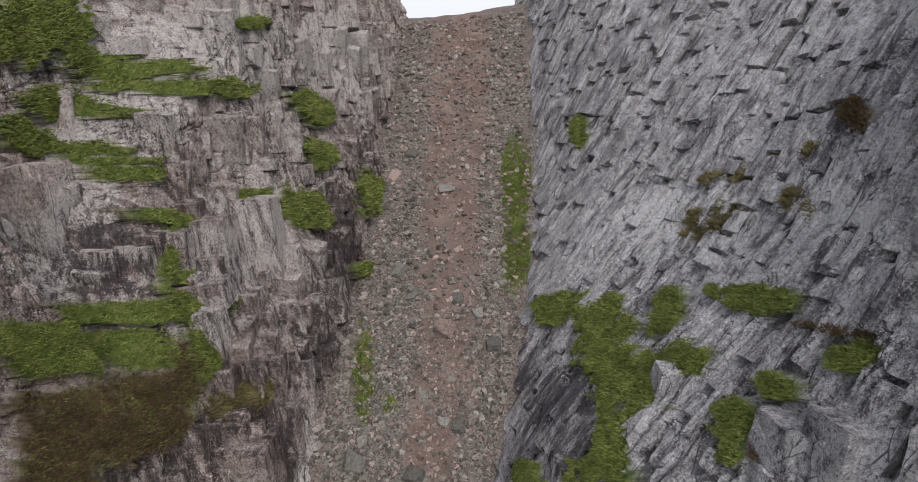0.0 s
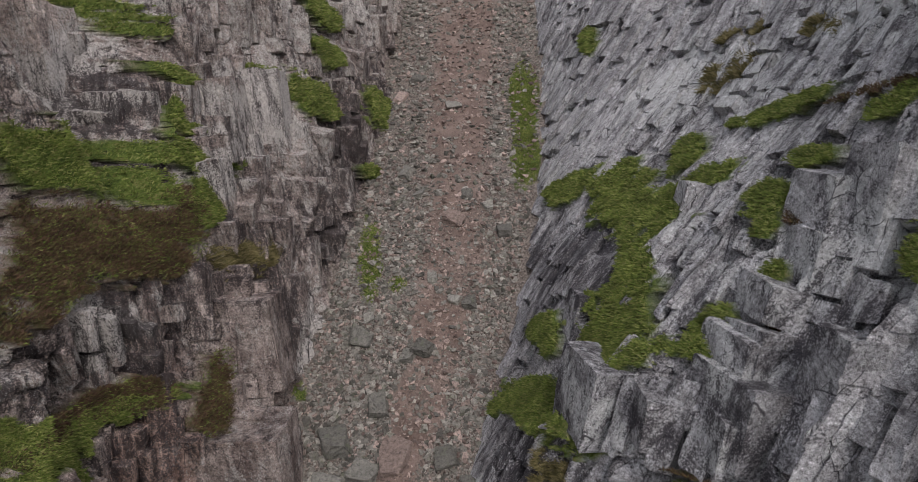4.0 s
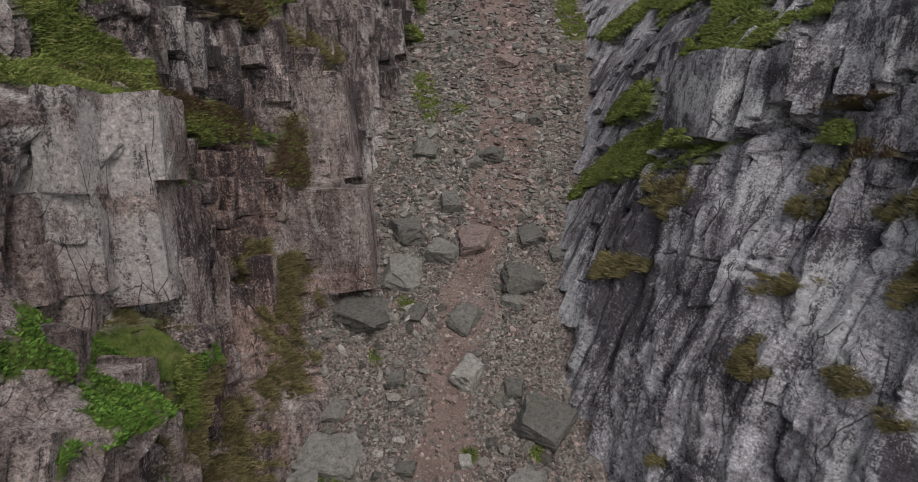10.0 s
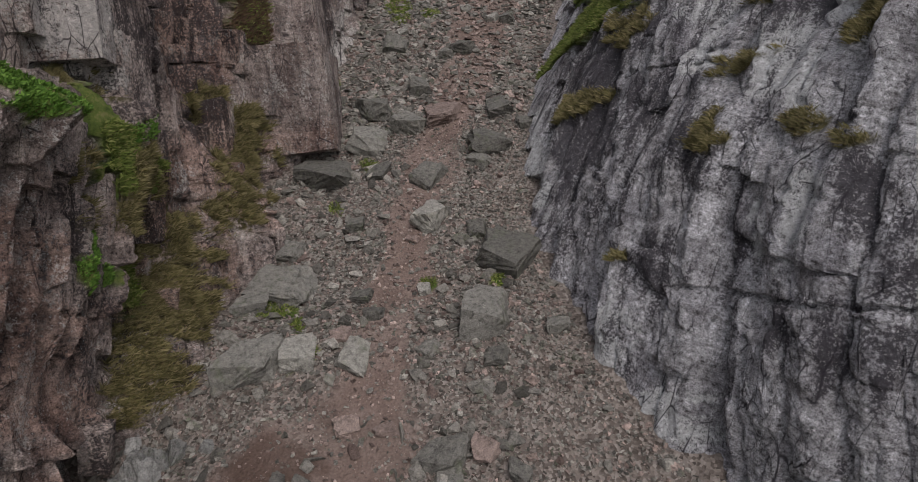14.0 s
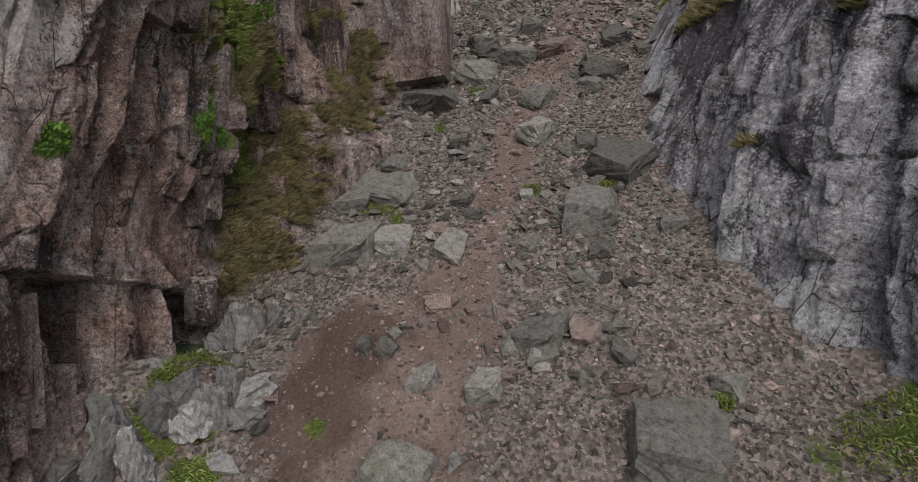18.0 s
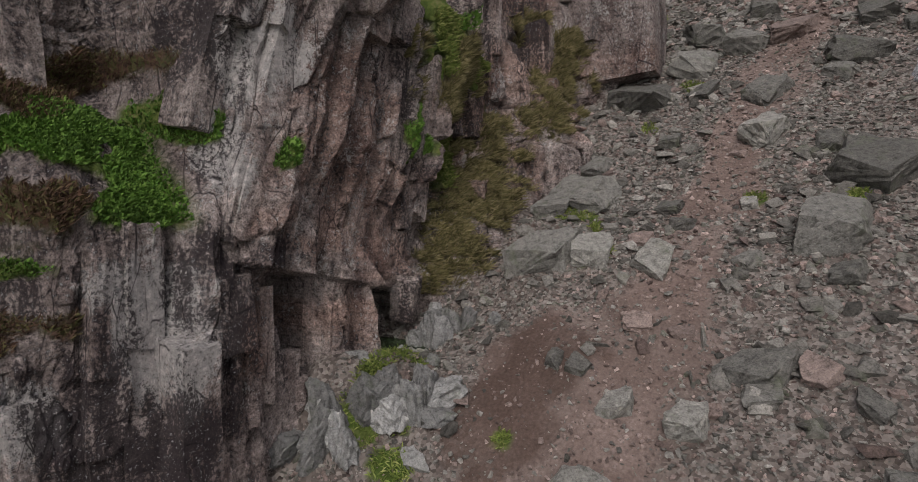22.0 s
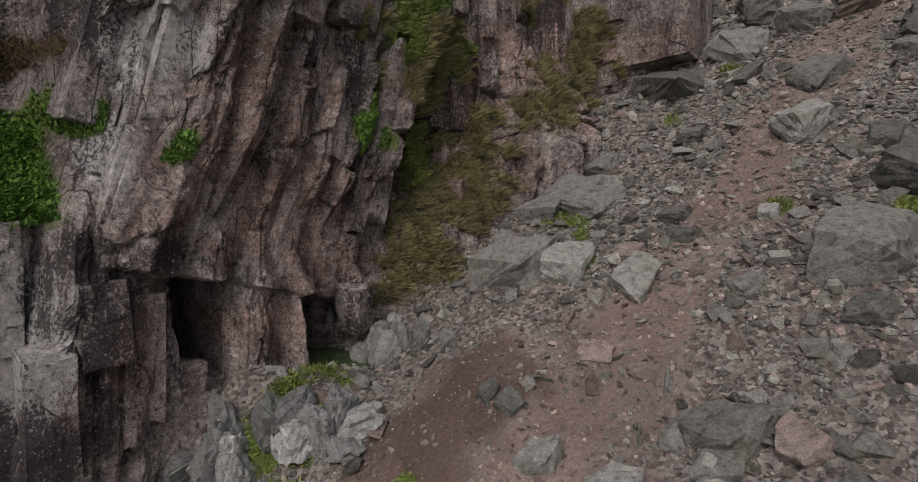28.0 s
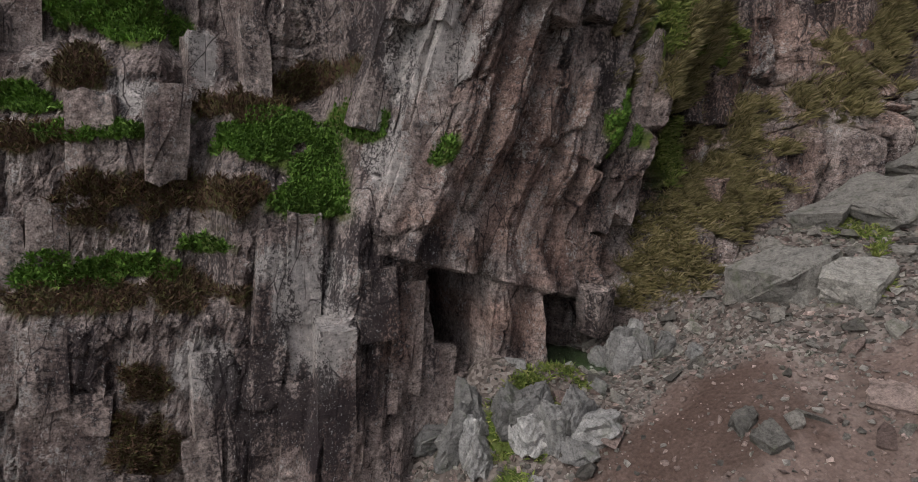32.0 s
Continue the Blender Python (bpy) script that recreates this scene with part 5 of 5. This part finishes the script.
def east_blocks(seed):
    """Slabs that lie side by side up the slope of the east cliff."""
    r = np.random.default_rng(seed)
    places, u = [], 1.0
    while u < 54:
        far = 1 + 0.012 * max(0.0, u - 18)
        wide = far * float(0.26 + 0.85 * r.random() ** 1.6)
        h, stand = float(r.uniform(0.2, 1.0)), float(r.uniform(-0.12, 0.12))
        while h < 24:
            tall = far * float(r.uniform(0.6, 2.8))
            y, z = u + 0.28 * (h + 0.5 * tall), h + 0.5 * tall + float(np.interp(u, SLOPE_Y, SLOPE_Z))
            h += tall
            e = 0.5
            ya, za = np.array([y, y + e, y - e, y, y]), np.array([z, z, z, z + e, z - e])
            if on_slab(ya, za - 0.3).any() or patches_on(ya, np.array([z, z, z, z + 0.45 * tall, z - 0.45 * tall]), EAST_TURF + EAST_HEATH, 1).max() > 0.3 or r.random() < 0.14:
                continue
            p = east_x(ya, za, False)
            along = Vector(((p[1] - p[2]) / (2 * e), 1, 0))
            up = Vector(((p[3] - p[4]) / (2 * e), 0, 1))
            upward = (up + 0.28 * along).normalized()
            outward = -(along.cross(up)).normalized()
            side = upward.cross(outward).normalized()
            m = Matrix((outward, side, upward)).transposed().to_4x4()
            deep = 0.9 * far
            out = stand + 0.10 + float(r.uniform(-0.07, 0.08)) * far
            places.append(np.array(Matrix.Translation(Vector((p[0], y, z)) + outward * (out - 0.5 * deep)) @ m @ pose(0, 0, 0, r.uniform(-4, 4), r.uniform(-2.5, 2.5), r.uniform(-9, 9)) @ Matrix.Diagonal((deep, 1.02 * wide, 1.0 * tall, 1))))
        u += wide
    return places


def low_blocks(seed):
    """The leaning beds of the great block over the working, and the crag beside it."""
    r = np.random.default_rng(seed)
    places, s = [], 2.3
    while s < 8.2:
        wide, lean = float(r.uniform(0.22, 0.62)), 0.34
        z, stand = 2.25 - 0.29 * (s - 4) + float(r.uniform(0.0, 0.25)), float(r.uniform(-0.16, 0.12))
        while z < 10.5:
            tall = float(r.uniform(0.7, 2.4))
            zm = z + 0.5 * tall
            y = s + lean * (zm - 2.2)
            if patches_on(np.array([y]), np.array([zm]), WEST_TURF, 1)[0] < 0.3 and prow_at(np.array([y]), np.array([zm]))[0] > 0.5 and r.random() > 0.1:
                x = float(west_x(np.array([y]), np.array([zm]), False)[0]) + stand + float(r.uniform(-0.06, 0.06)) + 0.03
                places.append(upright((x - 0.45, y, zm), (-math.degrees(math.atan(lean)) + r.uniform(-2, 2), r.uniform(-3, 3), r.uniform(-6, 6)), (0.9, 1.04 * wide, 1.05 * tall)))
            z += tall
        s += wide
    s = -4.0
    while s < 4.0:
        wide = float(r.uniform(0.3, 0.8))
        z, stand = -3.0 + float(r.uniform(0, 0.6)), float(r.uniform(-0.07, 0.09))
        while z < 5.6:
            tall = float(r.uniform(0.6, 1.9))
            zm = z + 0.5 * tall
            y = s + 0.08 * zm
            if patches_on(np.array([y, y]), np.array([zm, zm + 0.4 * tall]), WEST_TURF + WEST_HEATH, 1).max() < 0.3 and (zm + 0.45 * tall < 2.1 or y < 2.2) and (y < 3.7 or zm < 0) and r.random() > 0.12:
                x = float(west_x(np.array([y]), np.array([zm]), False)[0]) + stand + float(r.uniform(-0.08, 0.08))
                places.append(upright((x - 0.4, y, zm), (-5 + r.uniform(-4, 4), -3 + r.uniform(-4, 4), r.uniform(-9, 9)), (0.9, 1.05 * wide, 1.05 * tall)))
            z += tall
        s += wide
    return places


# the great blocks: place, width and height
WEST_MARKS = [
    (-18.58, 23.3, 23.53, 2.32, 4.94), (-11.96, 25.81, 21.74, 1.84, 2.63), (-10.31, 27.55, 21.13, 1.81, 4.58), (-10.23, 25.01, 18.93, 0.91, 1.39),
    (-11.8, 23.68, 20.08, 2.27, 1.18), (-11.14, 22.54, 18.37, 1.1, 2.82), (-12.85, 24.38, 21.92, 0.75, 1.89), (-13.45, 23.85, 22.36, 0.57, 1.28),
    (-12.08, 8.63, 12.1, 0.83, 1.93), (-11.43, 9.48, 12.16, 1.54, 1.76), (-12.25, 8.64, 10.11, 1.11, 2.06), (-11.65, 9.27, 9.95, 1.7, 2.56),
    (-11.26, 10.42, 9.83, 0.86, 2.24), (-12.77, 8.0, 9.57, 0.73, 1.1), (-10.83, 10.01, 8.33, 0.67, 1.95), (-10.53, 14.79, 7.34, 0.92, 1.89),
    (-8.53, 16.87, 8.41, 2.54, 3.53), (-9.31, 20.35, 12.28, 2.18, 3.8),
]
EAST_MARKS = [
    (3.59, 13.95, 13.18, 2.38, 2.42), (4.95, 12.24, 13.7, 2.05, 1.39), (6.25, 10.67, 14.02, 1.91, 1.32), (6.82, 11.74, 15.54, 2.02, 1.83),
    (5.7, 10.0, 11.88, 0.98, 1.51), (6.25, 9.57, 12.44, 0.91, 1.32), (6.6, 10.69, 14.54, 2.39, 2.0), (7.19, 11.76, 15.95, 1.7, 1.49),
    (8.0, 12.3, 17.2, 2.62, 0.95), (9.06, 12.82, 19.34, 1.64, 2.49), (7.74, 9.5, 15.83, 1.29, 3.13), (3.88, 17.98, 14.48, 1.28, 1.67),
    (6.27, 9.73, 12.59, 1.36, 1.47), (5.68, 10.37, 12.08, 0.65, 1.41), (8.76, 12.22, 18.48, 1.39, 1.36), (9.62, 11.75, 19.84, 1.44, 3.14),
    (7.64, 12.54, 16.93, 1.59, 1.4), (7.33, 17.72, 18.68, 1.03, 1.81), (9.98, 12.23, 20.65, 1.22, 1.54),
]
places = [upright((x, y + 0.3 * max(wide, 1.2), z), (-4 + rng.uniform(-3, 3), -4 + rng.uniform(-2, 3), rng.uniform(-10, 10)), (wide * 1.1, max(wide, 1.2), tall * 1.03)) for x, y, z, wide, tall in WEST_MARKS]
places += [upright((-10.55, 7.35, 0.95), (10, 8, 15), (0.55, 0.5, 0.95)), upright((-11.05, 5.45, 0.75), (-4, 2, 6), (0.6, 0.95, 1.9))]
lay("rock_block", cliff_west, places, [WEST_ROCK], 1, WEST_DARK, WEST_PALE, 91, 60, GREAT)
places = [upright((x + 0.1 + 0.22 * wide, y + 0.35 * max(wide, 1.0), z), (-3 + rng.uniform(-3, 3), 9 + rng.uniform(-4, 4), rng.uniform(-6, 14)), (wide * 1.1, max(wide, 1.0), tall * 1.06)) for x, y, z, wide, tall in EAST_MARKS]
lay("rock_block", cliff_east, places, [EAST_ROCK, EAST_SLAB], -1, EAST_DARK, EAST_PALE, 92, 60, GREAT)
lay("rock_column", cliff_west, low_blocks(80) + west_blocks(81), [WEST_ROCK, UPPER_ROCK], 1, WEST_DARK, WEST_PALE, 93, 290)
lay("rock_slab", cliff_east, east_blocks(82), [EAST_ROCK, EAST_SLAB], -1, EAST_DARK, EAST_PALE, 94, 260)


# ---- plants ----
def leaf_material(name, dark, mid, light):
    m, nt, b = node_material(name, 0.75)
    g = nt.nodes.new("ShaderNodeNewGeometry")
    base = color_ramp(nt, g.outputs["Random Per Island"], [(0.0, dark), (0.55, mid), (1.0, light)])
    drift = color_ramp(nt, tex_noise(nt, coords(nt), 1.4, 5, 0.7), [(0.35, (0.6, 0.6, 0.6)), (0.65, (1.2, 1.2, 1.2))])
    link(nt, mixed(nt, 1.0, base, drift, "MULTIPLY"), b.inputs["Base Color"])
    return m


GRASS = leaf_material("grass_blades", (0.092, 0.122, 0.028), (0.185, 0.235, 0.052), (0.31, 0.31, 0.12))
LUSH = leaf_material("bilberry_leaves", (0.055, 0.115, 0.020), (0.120, 0.225, 0.036), (0.19, 0.30, 0.065))
DRY = leaf_material("dry_grass", (0.09, 0.080, 0.030), (0.205, 0.175, 0.078), (0.34, 0.28, 0.16))
TWIG = leaf_material("heather_twigs", (0.055, 0.032, 0.022), (0.135, 0.076, 0.050), (0.14, 0.140, 0.05))


def tufts(name, px, py, pz, out, r, length, width, material, droop, label, category):
    """Blades and leaves rooted at the given places."""
    n = len(px)
    root = np.stack([px, py, pz], -1)
    way = np.stack([out + r.normal(0, 0.55, n), r.normal(0, 0.55, n), r.uniform(0.35, 1.0, n)], -1)
    way /= np.linalg.norm(way, axis=1)[:, None]
    ln = length * r.uniform(0.5, 1.3, n)[:, None]
    side = np.cross(way, r.normal(0, 1, (n, 3)))
    side = side / np.linalg.norm(side, axis=1)[:, None] * width * r.uniform(0.6, 1.3, n)[:, None]
    tip = root + way * ln
    tip[:, 2] -= droop * ln[:, 0]
    middle = root + way * ln * 0.5
    spots = np.stack([root, middle + side, tip, middle - side], 1).reshape(-1, 3)
    k = 4 * np.arange(n)[:, None]
    faces = np.concatenate([k + [0, 1, 2], k + [0, 2, 3]], 1).reshape(-1, 3)
    return tagged(triangles(name, spots, faces, material), label, category, kind="stuff")


def plant_on(patches, shape, out, seed, kinds, edge):
    for k, (cy, cz, ay, az, by, bz) in enumerate(patches):
        r = np.random.default_rng(seed + k)
        area = 3.14 * abs(ay * bz - az * by) * 1.3
        name, per, length, width, material, droop, label, category = kinds[0 if cy > 8.5 else -1]
        grow = 1 + max(0.0, cy - 8) * 0.045
        n = int(min(14000, per * area / grow ** 2)) + 20
        a, q = r.uniform(0, 6.283, n), np.sqrt(r.uniform(0, 1, n)) * 1.15
        y, z = cy + q * (np.cos(a) * ay + np.sin(a) * by), cz + q * (np.cos(a) * az + np.sin(a) * bz)
        if name == "dry_grass_tuft":
            many = max(4, n // 55)
            root = r.integers(many, size=n)
            y, z = y[root] + r.normal(0, 0.05 * grow, n), z[root] + r.normal(0, 0.04 * grow, n)
        ok = patches_on(y, z, patches[k:k + 1], edge) > r.uniform(0.1, 0.9, n)
        if out > 0 and cy <= 2.9:
            ok &= prow_at(y, z) * (z > 2.4) < 0.5
        y, z = y[ok], z[ok]
        face = shape(y, z)
        if cy > 8.5 and patches is not WEST_MOSS and patches is not EAST_MOSS:
            face = shape(y, z, False) + out * 0.15
        tufts(name, face + out * 0.05, y, z, out * 0.7, r, length * grow, width * grow, material, droop, label, category)


GRASSY = ("grass_patch", 2300, 0.15, 0.015, GRASS, 0.25, "short green grass growing on a rock ledge", "grass")
LEAFY = ("bilberry_patch", 4200, 0.10, 0.022, LUSH, 0.05, "bright green leafy bilberry growing on the rock", "low shrub")
STRAW = ("dry_grass_tuft", 2600, 0.24, 0.009, DRY, 0.15, "pale olive and brown mountain grass hanging on rock", "grass")
HEATHER = ("heather_patch", 2400, 0.13, 0.012, TWIG, 0.05, "dark brown heather growing on the rock ledge", "heather")
plant_on(WEST_TURF, west_x, 1, 400, [GRASSY, LEAFY], 301)
plant_on(WEST_MOSS, west_x, 1, 500, [STRAW], 302)
plant_on(WEST_HEATH, west_x, 1, 550, [HEATHER], 303)
SPARSE = ("grass_patch", 260, 0.14, 0.012, GRASS, 0.25, "sparse green grass among brown heather", "grass")
plant_on([p for p in WEST_HEATH if p[0] > 8.5], west_x, 1, 580, [SPARSE], 304)
plant_on(EAST_TURF, east_x, -1, 600, [GRASSY], 321)
plant_on(EAST_MOSS, east_x, -1, 700, [STRAW], 322)
plant_on(EAST_HEATH, east_x, -1, 750, [HEATHER], 323)
for k, (cx, cy, ax, ay, bx, by) in enumerate(GROUND_TURF):
    r = np.random.default_rng(800 + k)
    n = int(min(9000, 700 * 3.14 * abs(ax * by - ay * bx))) + 60
    a, q = r.uniform(0, 6.283, n), np.sqrt(r.uniform(0, 1, n)) * 1.05
    x, y = cx + q * (np.cos(a) * ax + np.sin(a) * bx), cy + q * (np.cos(a) * ay + np.sin(a) * by)
    tufts("grass_patch", x, y, ground_z(x, y), 0.0, r, 0.17, 0.014, GRASS, 0.2, "green grass growing among the stones of the scree", "grass")

# ---- the pool under the overhang ----
POOL_Z = -0.04


def water_material():
    m, nt, b = node_material("pool_water", 0.08)
    link(nt, color_ramp(nt, tex_noise(nt, coords(nt), 3.0, 4, 0.6), [(0.35, (0.03, 0.05, 0.022)), (0.7, (0.07, 0.10, 0.045))]), b.inputs["Base Color"])
    b.inputs["Specular IOR Level"].default_value = 0.5
    bumped(nt, b, tex_noise(nt, coords(nt), 9.0, 3, 0.5), 0.08, 0.02)
    return m


u, v = np.meshgrid(np.linspace(0.01, 1, 8), np.linspace(0, 2 * np.pi, 60))
u = u * (1 + 0.16 * np.sin(2 * v + 1) + 0.10 * np.sin(5 * v) + 0.05 * np.sin(9 * v + 2))
pool = sheet("water", -11.0 + 1.1 * u * np.cos(v), 6.85 + 1.0 * u * np.sin(v), POOL_Z + 0 * u, water_material(), False)
tagged(pool, "small murky green pool below the rock overhang", "pool", kind="structure")
